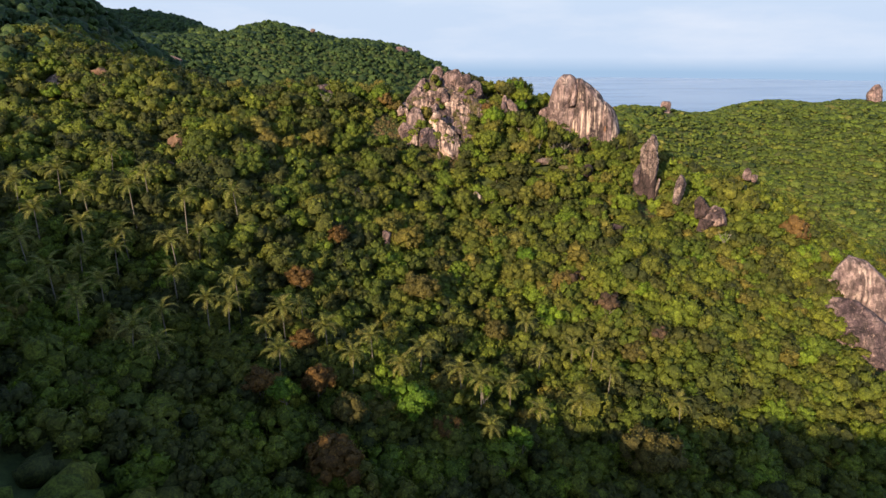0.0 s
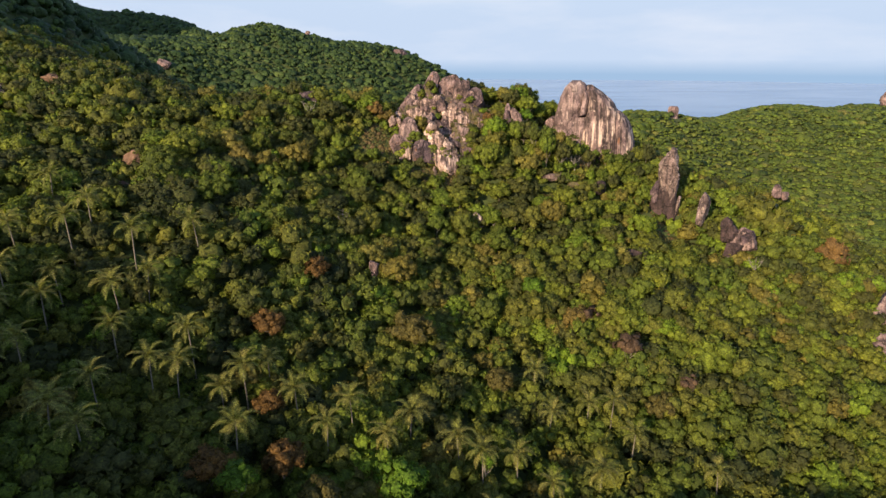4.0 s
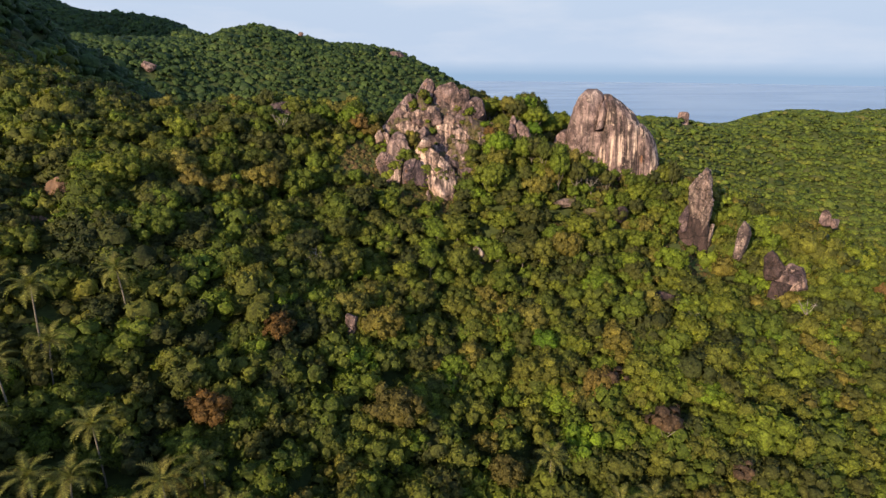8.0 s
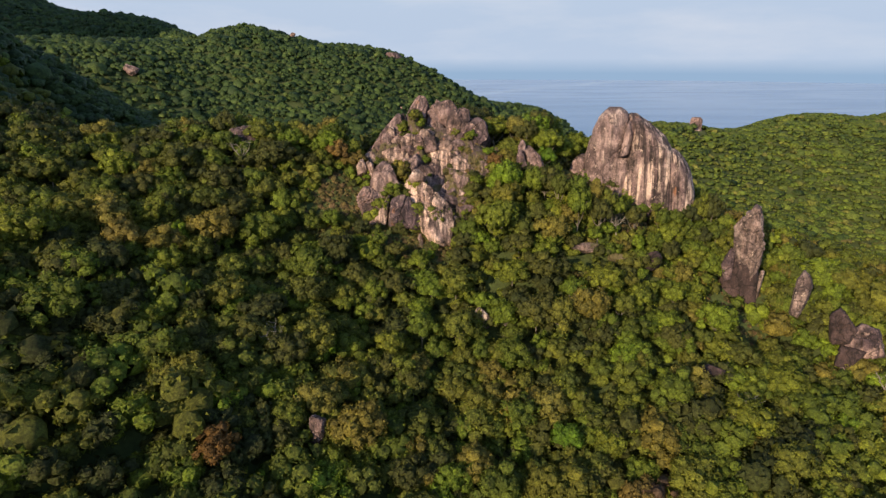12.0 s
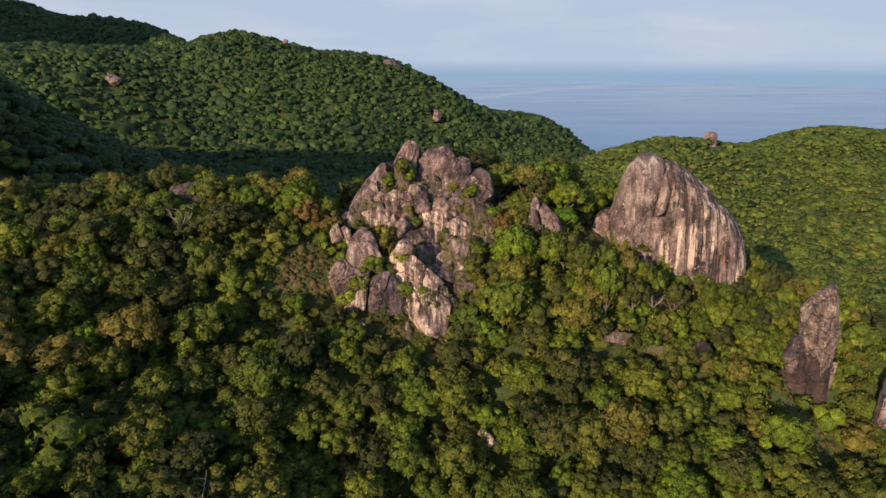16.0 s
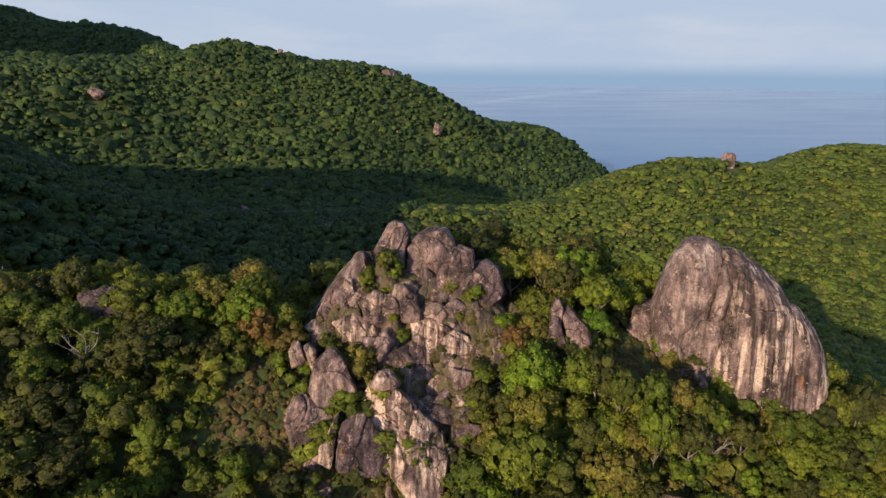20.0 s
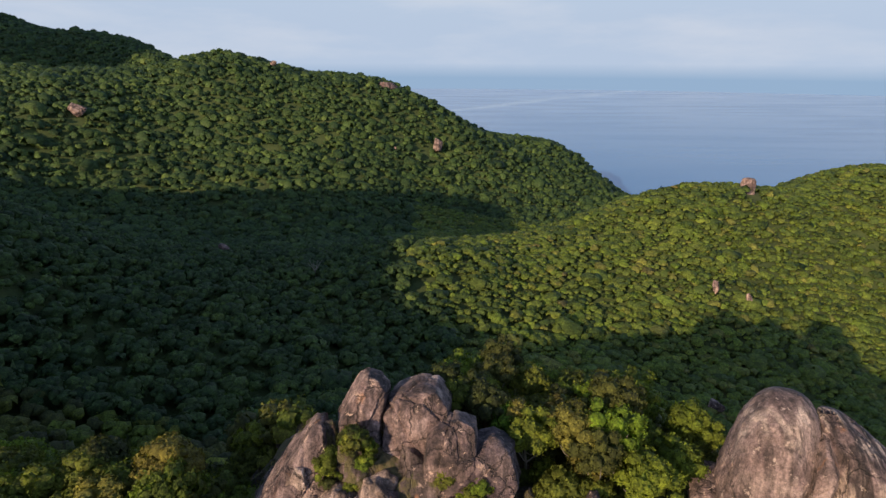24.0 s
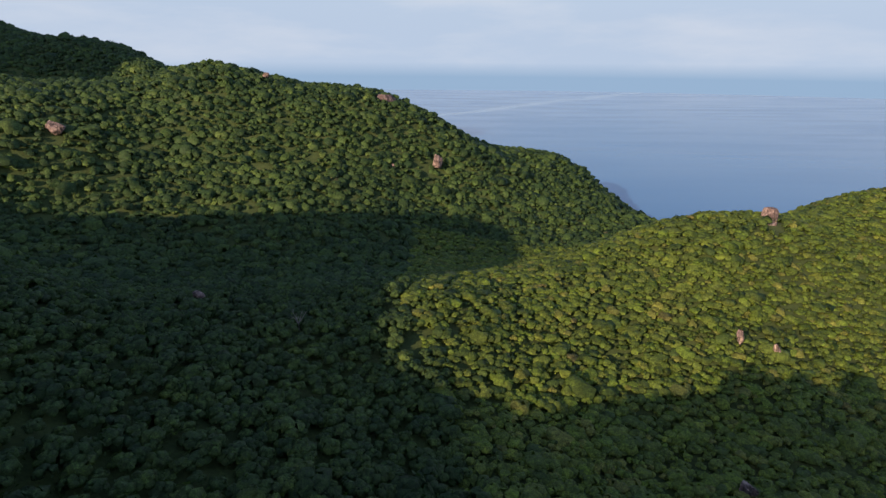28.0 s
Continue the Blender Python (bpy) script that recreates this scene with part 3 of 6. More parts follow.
def body(parent, name, label, spot, turn, seed, mat, rows, *how, **kw):
    """A lofted rock, as a part of a larger one or, with no parent, a thing of its own."""
    me = mesh_of("rock", *loft(seed, rows, *how, **kw), mat, smooth=True)
    at = pose(spot[0], spot[1], rows[-1][0], 0, 0, -turn)
    if parent:
        part(name, me, parent, label, Matrix.Translation(-parent.location) @ at)
    else:
        ob = new(name, me)
        ob.matrix_basis = at
        tagged(ob, label, "rock")
    a, wide = radians(turn), max(b - a for _, a, b in rows)
    mid = 0.5 * (rows[-1][1] + rows[-1][2])
    for k in (-0.25, 0.25) if wide > 7 else (0,):
        ROCKS.append((spot[0] + (mid + k * wide) * math.cos(a), spot[1] - (mid + k * wide) * math.sin(a), 0.36 * wide + 0.4))


def hewn_mesh(seed, mat, planes, *how):
    v, f = hewn(seed, planes, *how)
    return mesh_of("rock", v, f, mat, smooth=True)


def boulder(name, label, place, seed, mat, planes, *how):
    ob = new(name, hewn_mesh(seed, mat, planes, *how))
    ob.location = place
    ROCKS.append((place[0], place[1], 0.8 * min(p[3] for p in planes) + 0.6))
    return tagged(ob, label, "rock")


def chip(parent, name, label, place, seed, mat, planes, *how):
    """One body of a rock that has split into several."""
    part(name, hewn_mesh(seed, mat, planes, *how), parent, label, Matrix.Translation(Vector(place) - parent.location))
    ROCKS.append((place[0], place[1], 0.8 * min(p[3] for p in planes) + 0.6))


GIANT = tagged(new("granite_boulder"), "huge rounded grey-brown granite boulder with dark water streaks", "rock")
GIANT.location = (60, 277, 122)
body(GIANT, "dome", "smooth grey-brown dome split off by a crack", (62, 278), 24, 23, M_ROCK_DOME, ((142.5, -8.2, -5.0), (141.3, -9.4, -3.2), (139.8, -10.4, -2.4), (136.4, -12.0, -2.0), (132.2, -13.0, -2.0), (128.3, -13.8, -2.4), (125.5, -13.9, -3.0), (119.7, -13.4, -4.0), (110.0, -12.0, -2.0)), 8.0, 8.0, 9.0, 0.10, square=2.5, rough=0.8, joints=2, fine=1.3, cuts=4, bite=0.05)
body(GIANT, "flank", "streaked flank with pale upright stripes", (62, 278), 24, 21, M_ROCK_STRIPED, ((140.9, -2.8, -0.4), (138.5, -1.6, 2.8), (134.6, -1.0, 8.0), (130.5, -1.2, 11.0), (126.3, -1.6, 12.4), (122.0, -2.8, 13.2), (117.6, -3.9, 13.8), (111.8, 0.5, 14.6), (104.0, 1.0, 14.8)), 7.8, 9.0, 12.0, 0.10, square=2.5, rough=0.8, joints=3, ribs=0.22, fine=1.5, cuts=4, bite=0.05)
body(GIANT, "shoulder", "smooth brown side lobe behind a crack", (62, 278), 24, 22, M_ROCK_STRIPED, ((131.0, 10.0, 11.4), (127.5, 10.0, 14.6), (124.5, 10.2, 16.4), (118.9, 11.0, 18.1), (111.0, 11.8, 19.0), (103.0, 11.8, 19.2)), 7.0, 9.0, 9.0, 0.10, square=2.3, rough=0.7, joints=1, ribs=0.15, cuts=3, bite=0.05)
body(GIANT, "wedge_block", "long pale block wedged in the crack", (62, 278), 24, 24, M_ROCK_DOME, ((138.9, -2.6, -0.2), (136.5, -2.5, 0.1), (133.4, -2.7, -0.1), (127.3, -3.3, -0.8)), 7.6, 3.0, 4.0, 0.14, square=4.0, rough=0.6, joints=2, fine=0.7)
body(GIANT, "block", "tilted block jammed under the dome", (62, 278), 24, 29, M_ROCK_DOME, ((131.0, -4.6, -2.2), (128.5, -5.6, -0.8), (124.0, -6.4, 0.2), (118.0, -7.0, 0.8), (108.0, -6.0, 1.0)), 7.4, 3.0, 3.5, 0.12, square=3.4, rough=0.7, joints=3, fine=0.8)
body(GIANT, "shelf", "cracked shelf below the dome", (62, 278), 24, 25, M_ROCK, ((128.0, -15.6, -12.4), (126.4, -17.2, -11.2), (123.0, -18.0, -10.6), (112.0, -17.8, -9.6)), 8.4, 3.0, 2.5, 0.1, square=3.6, joints=4, fine=0.8)
body(GIANT, "shelf", "broken shelf beside the crack", (62, 278), 24, 26, M_ROCK, ((125.6, -11.0, -7.0), (124.0, -12.2, -4.8), (119.0, -12.4, -4.4), (110.0, -12.0, -4.0)), 9.6, 3.0, 2.5, 0.1, square=3.6, joints=4, fine=0.8)
body(GIANT, "foot", "pale freshly broken foot", (62, 278), 24, 28, M_ROCK_PALE, ((120.5, -6.6, -4.6), (117.0, -6.2, -2.2), (113.5, -4.4, 1.4), (106.0, -3.0, 4.0)), 11.6, 3.0, 3.0, 0.05, square=3.4, joints=3, fine=0.7)
chip(OUTCROP, "slab", "", (-7.6, 265.5, 130.3), 102, M_ROCK_STREAK, ((-0.40, 0.22, 0.89, 3.1), (0.58, 0.30, 0.76, 1.5), (0.94, 0.15, 0.31, 2.3), (0.45, -0.43, -0.78, 4.4), (-0.36, -0.54, -0.76, 3.2), (-0.74, -0.47, -0.48, 3.6), (-0.22, -0.76, 0.62, 2.2), (0.44, -0.78, 0.44, 2.2), (0.07, -0.99, 0.14, 2.3), (0.01, -0.37, 0.93, 2.1), (-0.14, 0.98, -0.18, 4.0)), 5, 14.0, 1.1, 4)
chip(OUTCROP, "slab", "", (-3.9, 267.5, 134.3), 103, M_ROCK_STREAK, ((-0.59, 0.14, 0.79, 2.6), (0.19, 0.28, 0.94, 1.6), (0.85, 0.16, 0.49, 2.0), (0.76, -0.29, -0.58, 4.5), (-0.10, -0.50, -0.86, 3.5), (-0.89, -0.35, -0.30, 4.0), (-0.13, -0.78, 0.61, 2.4), (0.33, -0.88, 0.35, 2.4), (0.26, -0.96, -0.00, 2.5), (-0.02, -0.35, 0.94, 1.9), (-0.10, 0.99, -0.14, 4.0)), 5, 14.0, 1.1, 4)
chip(OUTCROP, "slab", "", (0.5, 267.5, 134.2), 104, M_ROCK, ((-0.66, 0.14, 0.74, 1.5), (0.41, 0.26, 0.88, 1.9), (0.98, 0.01, 0.19, 1.7), (0.47, -0.42, -0.78, 3.3), (-0.06, -0.49, -0.87, 3.3), (-0.97, -0.22, -0.09, 1.9), (-0.16, -0.84, 0.52, 2.2), (0.31, -0.82, 0.49, 2.2), (0.26, -0.97, -0.02, 2.3), (0.17, -0.33, 0.93, 1.7), (-0.06, 0.99, -0.14, 4.0)), 5, 14.0, 1.1, 4)
chip(OUTCROP, "slab", "smooth sloping slab", (-12.4, 272.0, 133.3), 101, M_ROCK, ((-0.92, -0.16, 0.36, 3.6), (-0.80, -0.03, 0.60, 2.4), (-0.73, 0.01, 0.68, 2.7), (-0.05, 0.25, 0.97, 7.8), (0.98, 0.11, 0.16, 5.5), (0.94, -0.08, -0.32, 5.8), (0.59, -0.32, -0.74, 5.1), (0.57, -0.33, -0.75, 5.2), (-0.74, -0.46, -0.49, 10.8), (-0.01, -0.77, 0.64, 4.0), (0.44, -0.77, 0.46, 4.0), (0.14, -0.99, 0.01, 4.2), (-0.17, -0.42, 0.89, 5.0), (-0.18, 0.98, -0.13, 6.0)), 6, 12.0, 1.0, 6)
chip(OUTCROP, "slab", "long streaked slab", (6.5, 265.0, 128.3), 105, M_ROCK_STREAK, ((-0.12, 0.32, 0.94, 5.2), (0.42, 0.29, 0.86, 2.4), (0.89, 0.09, 0.45, 4.1), (0.98, -0.17, -0.07, 5.0), (0.18, -0.53, -0.83, 7.3), (-0.66, -0.43, -0.61, 4.7), (-0.99, -0.13, 0.01, 5.4), (-0.19, -0.69, 0.70, 2.6), (0.26, -0.80, 0.55, 2.6), (0.07, -0.99, 0.07, 2.7), (-0.13, -0.31, 0.94, 3.3), (0.00, 0.98, -0.20, 5.0)), 6, 14.0, 1.0, 6)
boulder("summit_boulder", "pointed grey granite block on the summit", (-3.1, 278.5, 141.3), 41, M_ROCK, ((-0.98, -0.19, 0.07, 3.3), (-0.87, -0.05, 0.49, 2.3), (-0.56, 0.08, 0.82, 3.5), (0.28, 0.19, 0.94, 4.5), (0.78, 0.13, 0.61, 4.1), (0.99, -0.08, -0.15, 2.8), (0.13, -0.39, -0.91, 8.6), (-0.26, -0.79, 0.55, 3.2), (0.39, -0.83, 0.39, 3.2), (0.06, -1.00, -0.04, 3.4), (-0.07, -0.49, 0.87, 3.9), (-0.09, 1.00, -0.04, 4.0)), 6, 18.0, 0.7, 2)
boulder("summit_boulder", "broad granite block beside the pointed one", (4.3, 278.5, 139.6), 42, M_ROCK, ((-0.73, 0.08, 0.68, 4.3), (-0.37, 0.16, 0.92, 4.4), (0.08, 0.19, 0.98, 4.8), (0.82, 0.07, 0.57, 4.7), (0.99, -0.13, -0.08, 4.0), (0.91, -0.22, -0.35, 6.1), (-0.24, -0.41, -0.88, 9.5), (-0.99, -0.13, 0.04, 4.9), (-0.30, -0.85, 0.43, 4.6), (0.37, -0.84, 0.40, 4.6), (0.15, -0.99, -0.08, 4.8), (-0.33, -0.54, 0.77, 4.7), (-0.02, 1.00, -0.06, 5.0)), 6, 9.0, 0.9, 4)
boulder("summit_boulder", "squarish pale granite block with cracks", (8.4, 273.0, 139.7), 43, M_ROCK, ((-0.99, -0.06, 0.15, 2.8), (-0.70, 0.13, 0.70, 2.6), (-0.23, 0.20, 0.95, 2.6), (0.34, 0.18, 0.92, 3.2), (0.99, -0.11, 0.10, 3.4), (0.70, -0.35, -0.63, 4.6), (0.27, -0.42, -0.86, 4.8), (-0.93, -0.21, -0.31, 5.0), (-0.35, -0.80, 0.49, 3.0), (0.32, -0.84, 0.44, 3.0), (-0.17, -0.99, 0.02, 3.2), (-0.01, -0.48, 0.88, 2.7), (0.02, 1.00, -0.07, 4.0)), 6, 18.0, 0.8, 4)
boulder("summit_boulder", "long dark-faced granite block sloping off the summit", (12.6, 272.5, 136.0), 44, M_ROCK_DARK, ((-0.90, 0.09, 0.43, 4.5), (-0.68, 0.18, 0.71, 3.3), (-0.27, 0.24, 0.93, 3.6), (0.52, 0.16, 0.84, 4.5), (0.96, -0.08, 0.27, 4.6), (0.88, -0.31, -0.35, 5.4), (0.64, -0.41, -0.65, 5.3), (-0.05, -0.46, -0.89, 6.5), (-0.23, -0.85, 0.48, 3.4), (0.18, -0.93, 0.31, 3.4), (-0.17, -0.98, -0.05, 3.6), (-0.09, -0.43, 0.90, 3.4), (0.06, 0.99, -0.11, 5.0)), 6, 10.0, 0.8, 3)
boulder("egg_boulder", "upright egg-shaped granite boulder with a pale foot", (-11.4, 256.5, 125.9), 48, M_ROCK, ((-0.93, -0.14, 0.34, 3.2), (-0.69, 0.12, 0.71, 3.6), (-0.08, 0.37, 0.93, 4.5), (0.75, 0.33, 0.57, 3.0), (0.92, 0.23, 0.33, 2.7), (0.97, -0.08, -0.25, 5.0), (0.76, -0.30, -0.57, 6.2), (-0.73, -0.53, -0.44, 4.9), (-0.84, -0.46, -0.27, 4.5), (-0.06, -0.78, 0.62, 3.2), (0.55, -0.71, 0.45, 3.2), (0.27, -0.95, 0.12, 3.4), (-0.06, -0.26, 0.96, 3.6), (-0.19, 0.95, -0.25, 4.0)), 6, 10.0, 0.7, 2)
chip(OUTCROP, "slab", "", (5.6, 261.5, 122.7), 106, M_ROCK, ((-0.96, 0.01, 0.27, 1.7), (0.32, 0.36, 0.87, 1.9), (0.90, 0.11, 0.41, 1.5), (0.15, -0.59, -0.80, 3.9), (-0.85, -0.36, -0.39, 3.2), (-0.35, -0.62, 0.70, 1.8), (0.38, -0.82, 0.44, 1.8), (0.15, -0.95, 0.27, 1.9), (0.17, -0.21, 0.96, 1.8), (-0.01, 0.97, -0.26, 3.0)), 5, 14.0, 1.1, 4)
chip(OUTCROP, "slab", "", (8.8, 262.0, 122.7), 107, M_ROCK_PALE, ((0.01, 0.38, 0.92, 0.9), (0.99, -0.11, 0.10, 0.6), (0.26, -0.58, -0.77, 2.6), (-0.98, -0.16, -0.08, 0.6), (-0.17, -0.70, 0.70, 1.2), (0.28, -0.82, 0.50, 1.2), (-0.19, -0.93, 0.32, 1.3), (0.12, -0.35, 0.93, 1.0), (0.03, 0.97, -0.26, 3.0)), 4)
chip(OUTCROP, "slab", "", (15.8, 268.0, 128.0), 108, M_ROCK_DARK, ((-0.37, 0.32, 0.87, 3.0), (0.15, 0.30, 0.94, 2.9), (0.97, -0.13, 0.19, 2.8), (0.80, -0.42, -0.43, 4.7), (-0.19, -0.51, -0.84, 5.1), (-0.99, -0.10, -0.13, 3.2), (-0.25, -0.77, 0.59, 2.2), (0.17, -0.89, 0.42, 2.2), (-0.30, -0.95, 0.07, 2.3), (0.09, -0.31, 0.94, 2.4), (0.09, 0.98, -0.19, 4.0)), 5, 14.0, 1.1, 4)
chip(OUTCROP, "slab", "", (-22.0, 252.5, 117.9), 109, M_ROCK_DARK, ((-0.60, 0.18, 0.78, 3.1), (0.45, 0.51, 0.73, 2.9), (0.95, 0.28, 0.15, 2.4), (0.61, -0.41, -0.68, 4.8), (-0.15, -0.69, -0.71, 4.9), (-0.91, -0.42, 0.06, 2.4), (-0.00, -0.78, 0.63, 2.6), (0.50, -0.55, 0.67, 2.6), (0.26, -0.93, 0.27, 2.7), (0.13, -0.22, 0.97, 2.6), (-0.31, 0.90, -0.32, 4.0)), 5, 14.0, 1.1, 4)
chip(OUTCROP, "slab", "", (-25.2, 253.0, 116.0), 110, M_ROCK, ((-0.84, -0.10, 0.53, 1.3), (0.86, 0.40, 0.31, 0.9), (0.98, 0.14, -0.12, 0.9), (0.10, -0.65, -0.76, 3.4), (-0.83, -0.54, -0.11, 0.9), (0.08, -0.74, 0.67, 1.8), (0.56, -0.63, 0.55, 1.8), (0.47, -0.86, 0.18, 1.9), (0.00, -0.28, 0.96, 1.8), (-0.34, 0.89, -0.32, 3.0)), 5, 14.0, 1.1, 4)
chip(OUTCROP, "slab", "", (-13.6, 267.0, 129.3), 112, M_ROCK, ((-0.95, -0.27, 0.13, 2.4), (-0.34, 0.22, 0.91, 2.6), (0.91, 0.22, 0.35, 2.4), (0.73, -0.28, -0.63, 4.1), (-0.12, -0.55, -0.83, 4.2), (-0.08, -0.77, 0.63, 1.5), (0.53, -0.68, 0.50, 1.5), (0.12, -0.99, 0.06, 1.6), (0.18, -0.37, 0.91, 2.0), (-0.20, 0.97, -0.18, 4.0)), 5, 14.0, 1.1, 4)
chip(OUTCROP, "slab", "", (2.6, 262.5, 126.4), 113, M_ROCK_DARK, ((-0.92, 0.03, 0.38, 2.2), (0.51, 0.30, 0.80, 1.5), (0.97, 0.02, 0.23, 1.6), (-0.29, -0.55, -0.78, 3.5), (-0.84, -0.38, -0.40, 2.9), (-0.18, -0.82, 0.54, 1.4), (0.35, -0.82, 0.45, 1.4), (-0.01, -0.97, 0.25, 1.5), (0.20, -0.30, 0.93, 1.8), (-0.04, 0.98, -0.23, 4.0)), 5, 14.0, 1.1, 4)
chip(OUTCROP, "slab", "", (12.5, 265.0, 124.0), 114, M_ROCK, ((-1.00, -0.02, 0.09, 1.3), (0.44, 0.29, 0.85, 1.9), (0.98, -0.21, -0.03, 1.3), (-0.14, -0.56, -0.82, 3.8), (-0.27, -0.76, 0.59, 1.6), (0.27, -0.86, 0.44, 1.6), (-0.02, -0.97, 0.22, 1.7), (-0.35, -0.36, 0.86, 1.8), (0.06, 0.97, -0.23, 4.0)), 5, 14.0, 1.1, 4)
chip(OUTCROP, "slab", "", (-5.6, 261.5, 128.0), 115, M_ROCK, ((-0.95, -0.12, 0.28, 2.1), (0.25, 0.36, 0.90, 2.0), (0.89, 0.19, 0.42, 1.8), (0.34, -0.50, -0.80, 4.2), (-0.73, -0.48, -0.49, 3.4), (-0.25, -0.81, 0.53, 1.2), (0.45, -0.70, 0.56, 1.2), (0.36, -0.91, 0.20, 1.3), (-0.12, -0.32, 0.94, 1.7), (-0.13, 0.97, -0.21, 4.0)), 5, 14.0, 1.1, 4)
boulder("small_boulder", "small pale granite boulder on a ledge", (-1.0, 268.0, 136.7), 46, M_ROCK_PALE, ((-0.87, -0.01, 0.49, 1.0), (-0.15, 0.23, 0.96, 0.7), (0.76, 0.17, 0.63, 0.9), (0.66, -0.34, -0.67, 2.6), (-0.37, -0.47, -0.80, 2.4), (-0.18, -0.77, 0.61, 1.0), (0.30, -0.85, 0.43, 1.0), (0.21, -0.96, 0.17, 1.1), (-0.16, -0.52, 0.84, 0.8), (-0.07, 0.99, -0.12, 2.0)), 4)
boulder("small_boulder", "small rounded granite boulder on a ledge", (-10.5, 270.0, 137.2), 45, M_ROCK_PALE, ((-0.82, -0.05, 0.58, 0.7), (0.11, 0.25, 0.96, 0.7), (0.99, 0.08, 0.13, 0.8), (0.40, -0.37, -0.84, 2.3), (-0.68, -0.46, -0.57, 2.4), (-0.21, -0.85, 0.48, 1.0), (0.36, -0.88, 0.30, 1.0), (0.05, -1.00, -0.04, 1.1), (0.01, -0.41, 0.91, 0.8), (-0.17, 0.98, -0.10, 2.0)), 4)
boulder("small_boulder", "small pale granite boulder below the slab", (-8.2, 262.5, 128.3), 47, M_ROCK_PALE, ((-0.36, 0.26, 0.90, 0.7), (0.58, 0.33, 0.75, 0.7), (0.92, -0.16, -0.35, 2.4), (-0.05, -0.56, -0.83, 2.4), (-0.94, -0.32, -0.07, 0.8), (-0.15, -0.80, 0.58, 1.0), (0.43, -0.77, 0.47, 1.0), (0.00, -0.99, 0.13, 1.1), (-0.11, -0.44, 0.89, 0.8), (-0.15, 0.97, -0.21, 2.0)), 4)
boulder("small_boulder", "small pale rounded boulder", (-18.2, 260.0, 128.9), 49, M_ROCK_PALE, ((-0.86, -0.12, 0.50, 0.7), (-0.09, 0.32, 0.94, 1.4), (0.92, 0.26, 0.28, 1.0), (0.94, -0.06, -0.35, 2.4), (0.28, -0.48, -0.83, 3.0), (-0.92, -0.39, -0.00, 1.0), (-0.15, -0.76, 0.64, 1.3), (0.52, -0.76, 0.39, 1.3), (0.02, -0.98, 0.20, 1.4), (-0.06, -0.34, 0.94, 1.2), (-0.26, 0.95, -0.20, 2.5)), 5)
boulder("small_boulder", "small pale rounded boulder", (-15.7, 260.0, 128.3), 50, M_ROCK_PALE, ((-0.50, 0.18, 0.85, 1.4), (0.63, 0.37, 0.68, 0.9), (1.00, 0.09, -0.03, 1.0), (0.02, -0.56, -0.83, 3.1), (-0.88, -0.44, -0.16, 0.8), (-0.04, -0.82, 0.57, 1.3), (0.46, -0.66, 0.59, 1.3), (0.14, -0.98, 0.11, 1.4), (-0.01, -0.44, 0.90, 1.2), (-0.23, 0.95, -0.21, 2.5)), 5)
CRAG = tagged(new("streaked_crag"), "cone-shaped granite crag with cream and black streaks", "rock")
CRAG.location = (-1.5, 252, 114)
chip(CRAG, "cone", "", (-0.1, 253.0, 118.9), 51, M_ROCK_STREAK, ((-0.91, 0.07, 0.42, 7.4), (-0.57, 0.32, 0.76, 8.6), (0.49, 0.41, 0.77, 4.9), (0.67, 0.35, 0.66, 3.6), (0.96, 0.10, 0.25, 6.0), (0.99, -0.13, -0.10, 8.2), (0.15, -0.64, -0.76, 12.6), (-0.77, -0.48, -0.42, 6.2), (-0.96, -0.27, -0.07, 5.5), (-0.04, -0.74, 0.67, 4.0), (0.50, -0.64, 0.58, 4.6), (-0.45, -0.73, 0.52, 4.2), (0.03, -0.33, 0.94, 5.5), (-0.07, 0.94, -0.33, 6.0)), 6, 12.0, 1.0, 6)
chip(CRAG, "lobe", "dark rounded lobe", (-5.8, 249.5, 118.4), 52, M_ROCK_DARK, ((-0.97, -0.20, 0.13, 3.9), (-0.75, 0.19, 0.63, 4.4), (0.27, 0.48, 0.83, 3.9), (0.78, 0.34, 0.52, 2.8), (0.89, 0.25, 0.37, 3.3), (0.37, -0.59, -0.71, 6.1), (-0.16, -0.68, -0.72, 4.9), (-0.70, -0.56, -0.44, 5.3), (-0.11, -0.68, 0.73, 3.2), (0.50, -0.65, 0.57, 3.2), (0.37, -0.90, 0.22, 3.4), (-0.13, -0.24, 0.96, 3.2), (-0.14, 0.93, -0.35, 5.0)), 6, 8.0, 0.9, 3)
chip(CRAG, "cap", "small pale cap stone", (-2.7, 253.5, 127.7), 53, M_ROCK_PALE, ((-0.84, 0.07, 0.54, 1.0), (-0.25, 0.34, 0.90, 0.8), (0.80, 0.25, 0.54, 1.2), (0.81, -0.32, -0.48, 2.7), (0.06, -0.58, -0.81, 2.3), (-0.65, -0.52, -0.56, 2.7), (-0.19, -0.70, 0.68, 1.1), (0.47, -0.71, 0.52, 1.1), (0.20, -0.95, 0.25, 1.2), (0.40, -0.33, 0.86, 0.8), (-0.10, 0.96, -0.25, 1.5)), 4)
LOWER = tagged(new("lower_crag"), "broken dark granite crag with overhangs", "rock")
LOWER.location = (-15.8, 252.5, 118)
